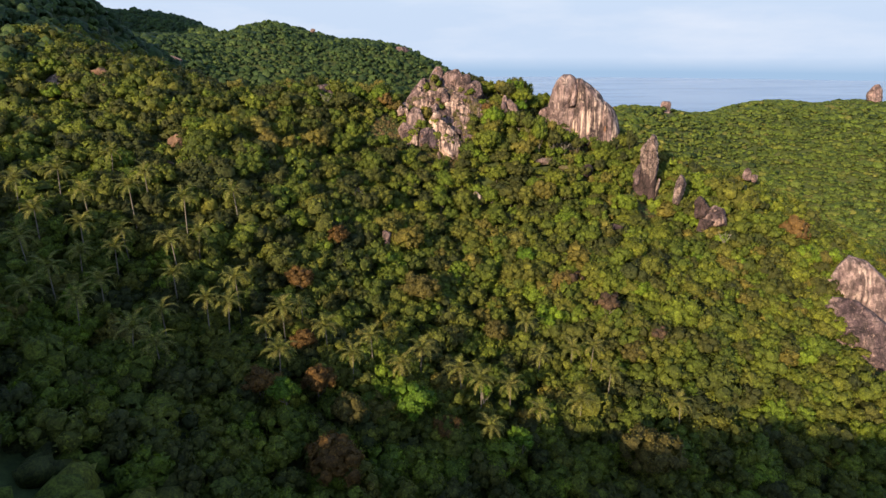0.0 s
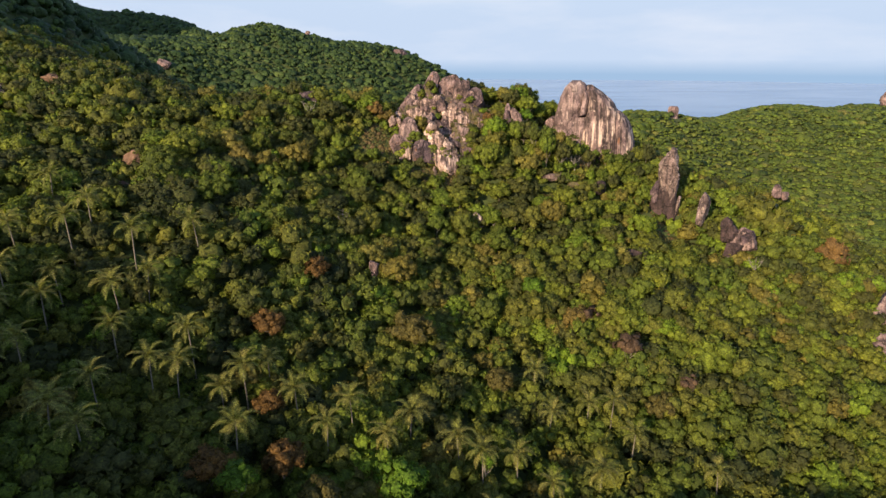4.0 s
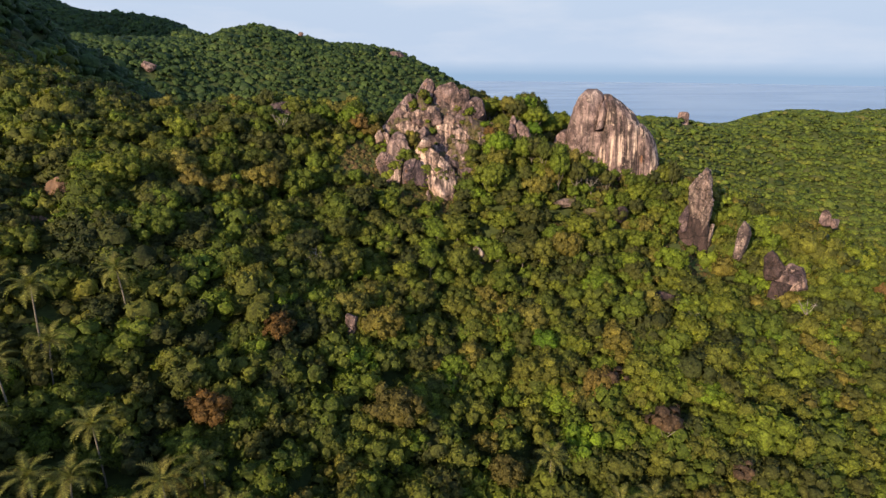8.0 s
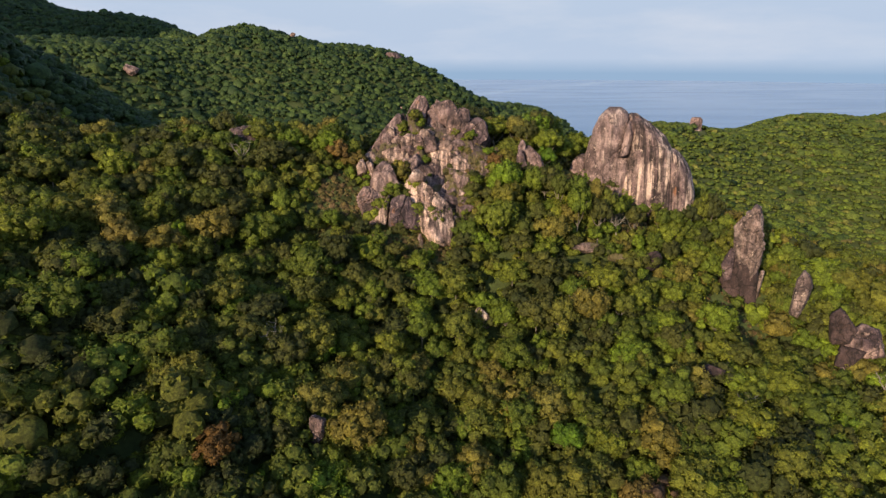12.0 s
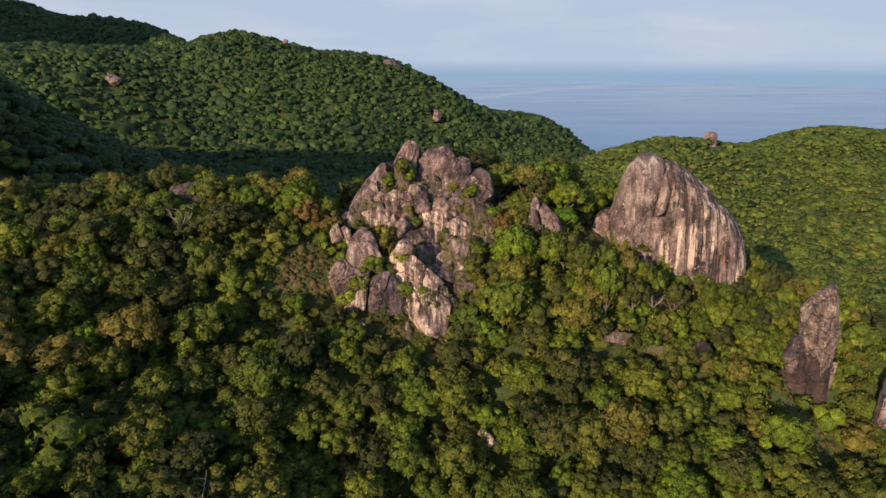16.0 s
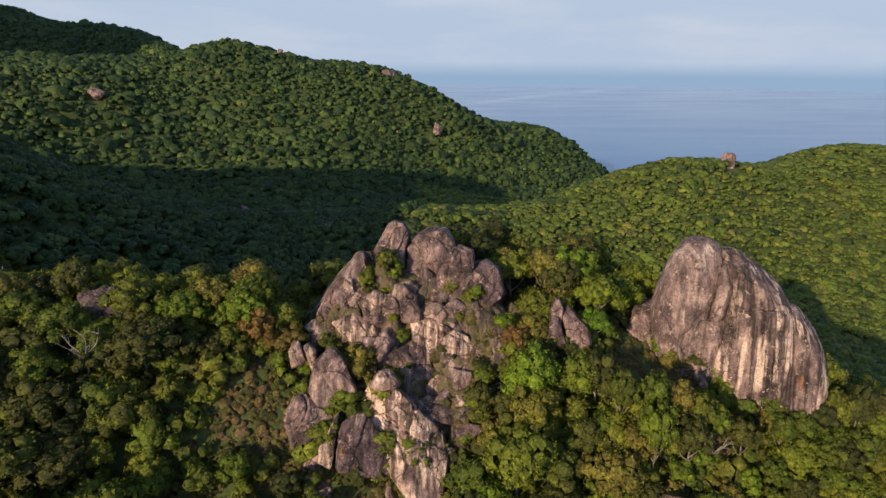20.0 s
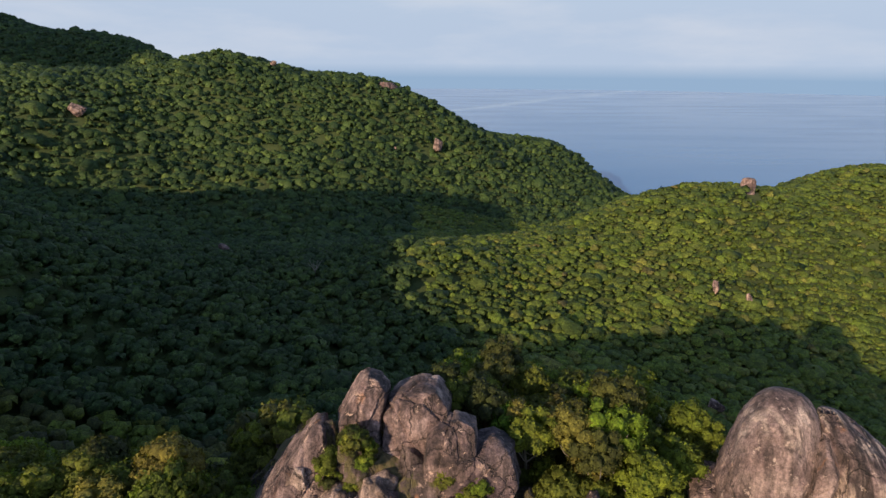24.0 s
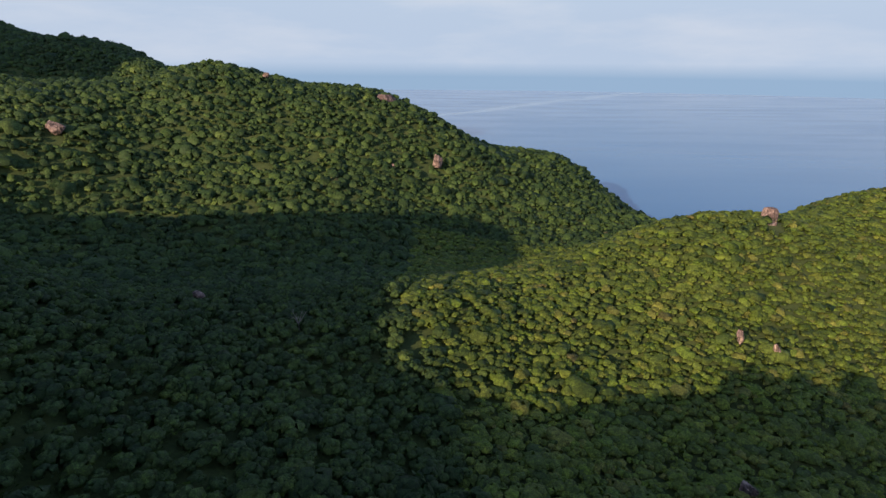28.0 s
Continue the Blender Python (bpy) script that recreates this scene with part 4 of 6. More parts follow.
chip(LOWER, "upper", "", (-15.4, 252.5, 120.5), 55, M_ROCK, ((-0.94, -0.25, 0.23, 3.3), (-0.79, 0.04, 0.61, 3.3), (-0.01, 0.44, 0.90, 3.6), (0.55, 0.46, 0.70, 2.9), (0.69, 0.42, 0.59, 3.2), (0.91, -0.15, -0.38, 5.8), (0.16, -0.61, -0.78, 6.1), (-0.85, -0.50, -0.20, 3.7), (-0.16, -0.69, 0.71, 3.2), (0.54, -0.59, 0.61, 3.2), (0.08, -0.97, 0.22, 3.4), (0.34, -0.08, 0.94, 3.1), (-0.24, 0.92, -0.31, 5.0)), 6, 6.0, 1.1, 6)
chip(LOWER, "lower", "dark overhung foot", (-15.2, 250.5, 115.2), 56, M_ROCK_DARK, ((-0.26, 0.42, 0.87, 2.9), (0.97, -0.07, -0.24, 4.0), (0.87, -0.24, -0.44, 3.6), (-0.02, -0.69, -0.72, 5.0), (-0.92, -0.39, 0.01, 3.2), (-0.09, -0.68, 0.73, 2.0), (0.50, -0.52, 0.69, 2.0), (0.36, -0.90, 0.25, 2.1), (0.08, -0.27, 0.96, 2.4), (-0.24, 0.90, -0.36, 4.0)), 5, 14.0, 1.1, 4)
chip(LOWER, "fin", "", (-10.7, 249.5, 120.4), 57, M_ROCK_STREAK, ((-0.85, 0.02, 0.52, 0.5), (-0.63, 0.22, 0.74, 1.3), (0.99, -0.01, -0.11, 0.8), (0.93, -0.18, -0.34, 2.2), (-0.42, -0.66, -0.62, 4.9), (-0.22, -0.70, 0.68, 1.2), (0.55, -0.65, 0.53, 1.2), (0.18, -0.94, 0.31, 1.3), (0.24, -0.28, 0.93, 1.8), (-0.20, 0.93, -0.33, 3.0)), 5, 14.0, 1.1, 4)
boulder("small_boulder", "tilted grey granite slab below the crag", (-12.7, 246.0, 113.1), 60, M_ROCK, ((-0.56, 0.32, 0.76, 2.0), (0.37, 0.54, 0.75, 1.0), (0.74, 0.44, 0.51, 1.5), (0.36, -0.62, -0.69, 3.2), (-0.20, -0.73, -0.65, 2.7), (-0.84, -0.51, -0.18, 1.8), (-0.17, -0.60, 0.78, 1.4), (0.46, -0.63, 0.62, 1.4), (0.26, -0.87, 0.41, 1.5), (0.17, -0.08, 0.98, 1.3), (-0.22, 0.89, -0.40, 2.5)), 5)
boulder("small_boulder", "dark upright fin of granite", (-28.0, 254.5, 118.1), 58, M_ROCK_DARK, ((-0.90, -0.42, 0.13, 0.7), (-0.88, -0.23, 0.41, 1.0), (0.37, 0.51, 0.78, 2.5), (0.97, 0.22, -0.03, 0.7), (0.97, 0.08, -0.25, 2.5), (-0.61, -0.68, -0.42, 3.6), (0.03, -0.65, 0.76, 1.3), (0.48, -0.66, 0.57, 1.3), (0.36, -0.91, 0.20, 1.4), (-0.01, -0.20, 0.98, 1.9), (-0.36, 0.89, -0.30, 2.0)), 5)
boulder("split_boulder", "small upright granite boulder among trees", (26.9, 269.0, 132.0), 61, M_ROCK, ((-0.88, 0.22, 0.42, 1.2), (-0.05, 0.27, 0.96, 2.2), (0.90, -0.15, 0.40, 1.2), (0.93, -0.35, -0.07, 1.1), (0.01, -0.49, -0.87, 4.3), (-1.00, 0.05, -0.06, 1.1), (-0.35, -0.77, 0.53, 1.3), (0.09, -0.88, 0.48, 1.3), (-0.21, -0.98, 0.04, 1.4), (-0.08, -0.44, 0.89, 1.7), (0.20, 0.97, -0.13, 2.5)), 5)
boulder("split_boulder", "split granite boulder leaning downhill", (29.8, 268.0, 130.1), 62, M_ROCK, ((-0.31, 0.34, 0.89, 3.2), (0.72, 0.01, 0.69, 1.3), (0.93, -0.23, 0.27, 2.2), (0.29, -0.56, -0.78, 4.5), (-0.77, -0.22, -0.59, 3.1), (-0.96, -0.03, -0.27, 1.8), (-0.34, -0.77, 0.54, 1.8), (0.10, -0.84, 0.54, 1.8), (-0.14, -0.98, 0.11, 1.9), (-0.33, -0.23, 0.91, 2.1), (0.23, 0.96, -0.16, 3.0)), 5)
boulder("split_boulder", "dark broken granite block", (26.5, 267.0, 130.0), 63, M_ROCK_DARK, ((-0.97, 0.15, 0.19, 1.1), (0.35, 0.21, 0.91, 1.6), (0.93, -0.17, 0.34, 0.9), (0.45, -0.55, -0.70, 3.5), (-0.85, -0.19, -0.49, 2.8), (-0.32, -0.74, 0.60, 1.4), (0.03, -0.85, 0.53, 1.4), (-0.31, -0.95, 0.05, 1.5), (-0.30, -0.30, 0.91, 1.5), (0.20, 0.97, -0.17, 3.0)), 5)
boulder("slope_boulder", "dark grey boulder on the wooded crest", (-47.9, 262.0, 136.3), 90, M_ROCK_DARK, ((-0.81, -0.58, 0.10, 4.9), (-0.30, 0.07, 0.95, 3.1), (0.00, 0.26, 0.97, 2.9), (0.80, 0.48, 0.37, 4.7), (0.86, 0.16, -0.49, 6.2), (0.18, -0.41, -0.89, 5.0), (-0.39, -0.65, -0.65, 5.6), (0.22, -0.81, 0.55, 2.4), (0.73, -0.58, 0.36, 2.4), (0.41, -0.90, 0.13, 2.5), (0.08, -0.52, 0.85, 2.4), (-0.51, 0.86, -0.09, 4.0)), 5, 12.0, 1.0, 4)
PINNACLE = tagged(new("rock_pinnacle"), "tall leaning dark granite pinnacle with a jagged pale edge", "rock")
PINNACLE.location = (86.5, 250.5, 103)
body(PINNACLE, "spire", "broken dark spire with pale edges", (87, 251), 28, 71, M_ROCK_SPIRE, ((120.4, 0.3, 0.8), (118.2, -0.1, 1.5), (116.5, -1.3, 2.0), (114.3, -2.8, 2.7), (111.8, -4.3, 3.3), (108.6, -4.6, 3.7), (103.6, -4.4, 3.9), (101.4, -4.2, 3.3), (100.2, -3.0, 2.6), (98.5, -2.0, 2.0)), 3.2, 3.0, 8.0, -0.05, square=3.6, rough=1.4, joints=8)
body(PINNACLE, "panel", "smooth dark overhung panel", (87.6, 252), 28, 72, M_ROCK_DEEP_BROWN, ((104.0, -4.8, 2.8), (100.5, -6.0, 3.1), (96.0, -6.2, 3.5), (93.0, -5.6, 3.6), (90.0, -4.6, 3.8), (80.0, -4.0, 3.8)), 2.7, 3.0, 2.0, 0.0, square=3.4, rough=0.35, joints=1, cuts=1)
chip(PINNACLE, "buttress", "", (82.5, 252.0, 103.1), 73, M_ROCK_DARK, ((-0.81, 0.41, 0.42, 1.3), (0.25, 0.06, 0.97, 3.7), (0.83, -0.56, -0.01, 1.3), (0.31, -0.56, -0.77, 4.4), (-0.94, 0.25, -0.24, 2.0), (-0.60, -0.64, 0.48, 1.2), (-0.11, -0.93, 0.35, 1.2), (-0.50, -0.86, -0.08, 1.3), (-0.34, -0.43, 0.84, 2.2), (0.45, 0.89, -0.04, 3.0)), 5)
chip(PINNACLE, "fin", "pale broken edge", (90.4, 250.2, 95.9), 74, M_ROCK_PALE, ((-0.87, 0.44, 0.22, 0.7), (-0.59, 0.45, 0.67, 3.2), (0.79, -0.62, -0.06, 0.7), (0.73, -0.65, -0.23, 1.0), (-0.93, 0.32, -0.17, 2.0), (-0.72, -0.56, 0.42, 0.9), (-0.20, -0.86, 0.47, 0.9), (-0.30, -0.95, -0.01, 0.9), (-0.24, -0.41, 0.88, 3.2), (0.49, 0.87, -0.08, 2.0)), 5)
boulder("slope_boulder", "grey upright granite blade in scrub", (95.8, 238.5, 100.0), 75, M_ROCK_SPIRE, ((-0.89, 0.45, 0.06, 1.7), (-0.77, 0.50, 0.38, 2.3), (0.60, -0.23, 0.77, 3.5), (0.78, -0.53, 0.32, 2.0), (0.73, -0.67, -0.11, 1.4), (0.68, -0.69, -0.25, 1.7), (-0.43, -0.22, -0.88, 6.7), (-0.71, -0.45, 0.54, 1.4), (-0.18, -0.89, 0.41, 1.4), (-0.56, -0.83, 0.06, 1.5), (-0.19, -0.40, 0.89, 2.9), (0.54, 0.84, -0.07, 3.0)), 5, 12.0, 1.0, 4)
boulder("slope_boulder", "dark brown granite slab in dry scrub", (102.1, 231.0, 93.5), 76, M_ROCK_DEEP_BROWN, ((-0.49, 0.53, 0.70, 3.3), (0.67, -0.33, 0.67, 2.0), (0.67, -0.72, -0.15, 3.0), (-0.13, -0.47, -0.87, 4.2), (-0.76, 0.10, -0.64, 3.7), (-0.89, 0.44, -0.12, 2.1), (-0.74, -0.46, 0.49, 1.3), (-0.30, -0.89, 0.35, 1.3), (-0.65, -0.74, 0.13, 1.4), (-0.05, -0.58, 0.82, 2.0), (0.59, 0.80, -0.11, 3.0)), 6, 7.0, 1.7, 7)
boulder("slope_boulder", "pale brown granite slab in dry scrub", (107.0, 230.0, 90.8), 77, M_ROCK_DARK, ((-0.58, 0.57, 0.58, 2.4), (0.27, 0.10, 0.96, 3.0), (0.74, -0.56, 0.37, 3.4), (-0.02, -0.55, -0.83, 4.4), (-0.88, 0.46, -0.13, 3.4), (-0.70, -0.39, 0.60, 1.6), (-0.37, -0.83, 0.42, 1.6), (-0.52, -0.85, 0.09, 1.7), (-0.40, -0.19, 0.89, 2.3), (0.61, 0.79, -0.12, 3.0)), 6, 7.0, 1.7, 7)
boulder("slope_boulder", "dark granite slab in dry scrub", (102.1, 228.0, 87.5), 78, M_ROCK_DEEP_BROWN, ((-0.84, 0.53, 0.11, 1.2), (0.22, 0.17, 0.96, 1.7), (0.52, -0.76, -0.39, 2.7), (-0.30, -0.40, -0.87, 3.3), (-0.59, -0.52, 0.62, 1.0), (-0.32, -0.84, 0.43, 1.0), (-0.61, -0.79, 0.01, 1.1), (-0.38, -0.16, 0.91, 1.2), (0.59, 0.79, -0.14, 3.0)), 6, 7.0, 1.7, 7)
boulder("slope_boulder", "long tilted granite slab in dry scrub", (101.6, 226.0, 82.1), 79, M_ROCK_SPIRE, ((0.58, -0.14, 0.80, 2.0), (0.75, -0.46, 0.47, 0.9), (0.25, -0.72, -0.64, 5.4), (-0.88, 0.27, -0.39, 2.7), (-0.88, 0.46, -0.08, 1.2), (-0.74, -0.42, 0.53, 1.0), (-0.24, -0.89, 0.39, 1.0), (-0.71, -0.71, 0.06, 1.1), (-0.21, -0.32, 0.93, 2.2), (0.60, 0.79, -0.18, 3.0)), 6, 7.0, 1.7, 7)
WALL = tagged(new("rock_wall"), "great bare sloping granite wall on the hillside", "rock")
WALL.location = (158, 205, 57)
chip(WALL, "upper", "", (154.9, 207.0, 70.4), 81, M_ROCK_DOME, ((-0.74, 0.57, 0.35, 9.3), (-0.65, 0.56, 0.51, 9.4), (0.22, 0.06, 0.97, 8.0), (0.57, -0.30, 0.76, 6.1), (0.73, -0.62, 0.30, 8.8), (-0.51, -0.10, -0.85, 9.3), (-0.64, 0.04, -0.76, 7.9), (-0.72, -0.51, 0.47, 5.0), (-0.26, -0.92, 0.28, 5.0), (-0.63, -0.78, 0.07, 5.2), (-0.26, -0.33, 0.91, 6.9), (0.62, 0.78, -0.06, 8.0)), 6, 7.0, 0.8, 4)
chip(WALL, "lower", "", (144.3, 190.0, 58.1), 82, M_ROCK_DARK, ((-0.54, 0.58, 0.61, 14.2), (0.13, 0.23, 0.96, 10.9), (0.55, -0.18, 0.82, 8.1), (0.74, -0.63, 0.25, 12.7), (-0.49, -0.20, -0.85, 15.0), (-0.82, 0.22, -0.53, 7.7), (-0.83, 0.24, -0.50, 8.0), (-0.65, -0.41, 0.64, 5.0), (-0.22, -0.85, 0.48, 5.0), (-0.67, -0.74, -0.00, 5.2), (-0.19, -0.40, 0.90, 8.6), (0.62, 0.77, -0.13, 8.0)), 6, 3.6, 1.0, 5)
ROCKS += [(237, 647, 6.0), (236, 641, 5.0), (56, 271, 3.0), (63, 271, 3.0)]
rock("slope_boulder", "pale cracked granite knob", (130.5, 254, 102.2), (2.2, 2.0, 2.7), seed=78, level=4)
rock("slope_boulder", "pale cracked granite knob", (133.0, 253, 100.4), (1.7, 1.5, 1.7), seed=79, level=4)
rock("slope_boulder", "bare grey slab on the western shoulder", (-160.4, 257.3, 159.5), (6.0, 2.6, 2.4), (-20, 14, -30), 103, level=4)
rock("slope_boulder", "small upright grey boulder among trees", (-18.8, 190, 92.0), (1.6, 1.3, 3.4), (0, 10, 0), 83, level=4)
rock("slope_boulder", "wedge-shaped brown boulder among trees", (13.4, 227.2, 97.6), (2.4, 1.6, 3.2), (0, -14, 0), 84, mat=M_ROCK_SPIRE, taper=0.4, level=4)
rock("slope_boulder", "low brown ledge with a dark hollow above", (41.5, 247, 108.8), (3.6, 1.8, 1.6), seed=85, mat=M_ROCK_MOSSY, level=4)
rock("slope_boulder", "dark rounded boulder with a pale foot", (59.8, 248.5, 104.6), (2.7, 2.2, 2.9), seed=86, mat=M_ROCK_DEEP_BROWN, level=4)
rock("slope_boulder", "low brown ledge among trees", (65.0, 218, 88.2), (3.4, 1.6, 1.7), seed=87, mat=M_ROCK_DEEP_BROWN, level=4)
rock("slope_boulder", "pale ledge in scrub", (50.5, 247.5, 105.9), (2.6, 1.5, 1.3), seed=88, mat=M_ROCK_MOSSY, level=4)
rock("slope_boulder", "grey boulder on the wooded crest", (-63.5, 244, 126.8), (1.9, 1.6, 2.8), seed=89, level=4)
rock("slope_boulder", "brown slab in dry scrub", (-66, 195, 115.2), (2.8, 1.6, 1.6), seed=91, mat=M_ROCK_MOSSY, level=4)
rock("hill_tower", "square pale granite tower on the hilltop", (237, 653, 96.6), (4.6, 4.2, 8.6), (0, 0, 12), 92, mat=M_ROCK, cuts=2, rough=0.05, square=5, low=0.8, high=0.95, level=4)
rock("hill_boulder", "upright granite block on a sunlit slope", (164.4, 530.2, 64.0), (2.0, 1.8, 4.6), (0, -8, 0), 93, level=4)
rock("hill_boulder", "granite block on a sunlit slope", (184.4, 528.6, 56.6), (2.0, 1.8, 4.2), (0, -14, 0), 94, level=4)
rock("hill_boulder", "granite block in the shaded valley", (127, 437, 43.5), (3.6, 2.6, 3.0), seed=95, level=4)
rock("hill_boulder", "reddish bare rock on a far wooded slope", (0, 890, 98), (5.5, 4.5, 8.0), (0, 8, 0), 96, level=4)
rock("hill_boulder", "small reddish rock on a far wooded slope", (-46, 867, 95.6), (3.4, 3, 4.2), seed=97, level=4)
rock("hill_boulder", "reddish bare ledge on a far hill", (-323, 755, 145), (8.5, 4.5, 5.5), (0, 14, 0), 98, level=4)
rock("hill_boulder", "dark rock face under a far hilltop", (-62, 962, 157), (14, 6, 8), (0, 12, 0), 99, mat=D, level=4)
rock("hill_boulder", "pale ledge on a far hilltop", (-189, 925, 186), (4, 3, 3), seed=100, level=4)
rock("hill_boulder", "pale rock in the shaded valley", (-111, 514, 91.5), (3.0, 2.4, 2.2), seed=101, level=4)
rock("hill_boulder", "bare cliff on a far ridge", (515, 735, 108), (9, 6, 11), seed=102, level=4)
from mathutils.bvhtree import BVHTree


def faces_of(obs):
    """Faces of rocks, for setting things down on them."""
    V, P = [], []
    for o in obs:
        m = o.parent.matrix_basis @ o.matrix_basis if o.parent else o.matrix_basis
        n = len(V)
        V += [m @ v.co for v in o.data.vertices]
        P += [[i + n for i in p.vertices] for p in o.data.polygons]
    return BVHTree.FromPolygons(V, P)


BASE = faces_of([OUTCROP.children[0]])


def rest(tree, x, y):
    hit = tree.ray_cast(Vector((x, y, 300)), Vector((0, 0, -1)))
    return hit[0]


rs = np.random.RandomState(5)
for k in range(44):
    x, y = -3 + rs.normal() * 11, 260 + rs.normal() * 8
    at = rest(BASE, x, y)
    if at is None:
        continue
    s = rs.uniform(1.0, 3.0)
    part("block", rock_mesh(400 + k, (s * rs.uniform(0.9, 1.5), s, s * rs.uniform(0.7, 1.3)), (rs.uniform(-35, 5), rs.uniform(-30, 30), rs.uniform(0, 90)), M_ROCK if k % 3 else M_ROCK_PALE, level=4),
         OUTCROP, "", Matrix.Translation(at - OUTCROP.location - Vector((0, 0, 0.25 * s))))
BANKS = ((-119.3, 221, 140.4, 3.6, 1.5), (-119, 206.3, 127.0, 2.2, 2.8), (-90.6, 194.5, 116.6, 3.0, 1.8), (-90, 203, 122.6, 3.6, 2.6), (-108, 176, 111.5, 3.2, 2.4), (-126, 229, 144.6, 3.4, 1.6))
for k, (x, y, z, sx, sz) in enumerate(BANKS):
    tagged(rock("soil_bank", "eroded reddish bank of bare soil on the slope", (x, y, z), (sx, 2.0, sz), (-32, 18 - 13 * (k % 4), 0), 900 + k, mat=M_RED_SOIL, level=4, rough=0.3), category="soil")
rock("slope_boulder", "pale upright granite block under the shoulder", (-140.2, 223.8, 140.6), (3.4, 2.2, 3.6), (0, -8, 0), 104, mat=M_ROCK_PALE, level=4)
KEEP = np.array(ROCKS)


# ---- trees ----
def frame_of(n):
    a = np.where(np.abs(n[:, 2:3]) < 0.9, np.array([[0, 0, 1.0]]), np.array([[1.0, 0, 0]]))
    t = np.cross(a, n)
    t /= np.linalg.norm(t, axis=1)[:, None]
    return t, np.cross(n, t)


def sprays(rs, centre, normal, size):
    """Pointed sprays of leaves, a triangle each."""
    k = len(centre)
    t, s = frame_of(normal)
    a = rs.uniform(0, 6.28, k)[:, None]
    u, v = t * np.cos(a) + s * np.sin(a), s * np.cos(a) - t * np.sin(a)
    L, W = (size * rs.uniform(0.8, 1.4, k))[:, None], (size * rs.uniform(0.6, 1.0, k))[:, None]
    vs = np.stack([centre - u * L * 0.7 + v * W, centre - u * L * 0.7 - v * W, centre + u * L + normal * L * 0.25], 1).reshape(-1, 3)
    return vs, np.arange(3 * k).reshape(-1, 3)


def clump(rs, iv, it, centre, r, out, others, radii, spread=0.2):
    """One rounded clump of leaves: an uneven ball, open towards the inside of the crown and where its neighbours cover it."""
    v = centre + iv * r * rs.uniform(0.76, 1.08, (len(iv), 1)) * [1, 1, 0.86]
    mid = v[it].mean(1)
    keep = (unit(mid - centre) @ out) > -0.35
    if len(others):
        keep &= (np.linalg.norm(mid[:, None] - others[None], axis=2) > 0.84 * radii[None]).all(1)
    return v, it[keep], unit(0.75 * iv + 0.35 * out + rs.normal(size=iv.shape) * spread)


def crown(seed, lobes=16, cards=9, card=0.075, level=2, flat=0.8, ragged=0.12):
    """A crown of radius 1 round its middle: rounded clumps over a dome, with sprays of leaves standing out of them. Vertices, triangles, normals."""
    rs = np.random.RandomState(seed)
    k = np.arange(lobes)
    cz = 1 - (k + 0.5) / lobes * 1.28
    ang = k * 2.4 + rs.uniform(0, 6.28) + rs.uniform(-0.35, 0.35, lobes)
    side = np.sqrt(1 - cz ** 2)
    dirs = np.stack([side * np.cos(ang), side * np.sin(ang), cz], -1)
    reach = rs.uniform(0.92 - 2 * ragged, 0.92 + 1.6 * ragged, lobes) * (1 + 0.16 * np.sin(2 * ang + rs.uniform(0, 6.28)))
    lc = dirs * reach[:, None] * [0.70, 0.70, 0.70 * flat]
    lr = rs.uniform(0.72, 1.28, lobes) * 1.22 / lobes ** 0.5
    iv, it = ICO[level]
    V, T, N, base = [], [], [], 0
    for i in range(lobes):
        rest_of = np.arange(lobes) != i
        v, t, n = clump(rs, iv, it, lc[i], lr[i], dirs[i], lc[rest_of], lr[rest_of])
        V.append(v), T.append(t + base), N.append(n)
        base += len(v)
        d = unit(0.9 * dirs[i] + rs.normal(size=(cards, 3)) * 0.75)
        pos = lc[i] + d * lr[i] * rs.uniform(0.86, 1.18, cards)[:, None] * [1, 1, 0.88]
        n = unit(d + rs.normal(size=d.shape) * 0.6)
        v, t = sprays(rs, pos, n, card * rs.uniform(0.55, 1.35, cards))
        V.append(v), T.append(t + base), N.append(np.repeat(unit(0.45 * d + 0.7 * n), 3, 0))
        base += len(v)
    iv, it = ICO[1]
    V.append(iv * [0.58, 0.58, 0.58 * flat] + [0, 0, 0.02]), T.append(it + base), N.append(iv)
    return np.concatenate(V), np.concatenate(T), np.concatenate(N)


def lumps(seed, lobes=5, few=0, flat=0.72):
    """A far crown: a few uneven clumps."""
    rs = np.random.RandomState(seed)
    iv, it = ICO[1]
    V, T, N = [], [], []
    k = np.arange(lobes)
    ang, cz = k * 2.4 + rs.uniform(0, 6.28, lobes) * 0.2, 1 - (k + 0.4) / lobes * 1.15
    side = np.sqrt(1 - cz ** 2)
    dirs = np.stack([side * np.cos(ang), side * np.sin(ang), cz], -1)
    lc = dirs * rs.uniform(0.42, 0.66, (lobes, 1)) * [1, 1, flat]
    lr = rs.uniform(0.85, 1.25, lobes) * 1.05 / lobes ** 0.5
    for i in range(lobes):
        v, t, n = clump(rs, iv, it, lc[i], lr[i], dirs[i], lc[:0], lr[:0], 0.28)
        n = unit(n + (0.72 - flat) * np.array([-0.8, -1.2, 2.4]))
        t = t[(v[t][:, :, 2] > -0.35).any(1)]
        V.append(v), T.append(t + 12 * i), N.append(n)
    if few:
        d = unit(rs.normal(size=(few, 3)) + [0, 0, 0.8])
        v, t = sprays(rs, d * [0.88, 0.88, 0.72], d, np.full(few, 0.13))
        V.append(v), T.append(t + 12 * lobes), N.append(np.repeat(d, 3, 0))
    return np.concatenate(V), np.concatenate(T), np.concatenate(N)


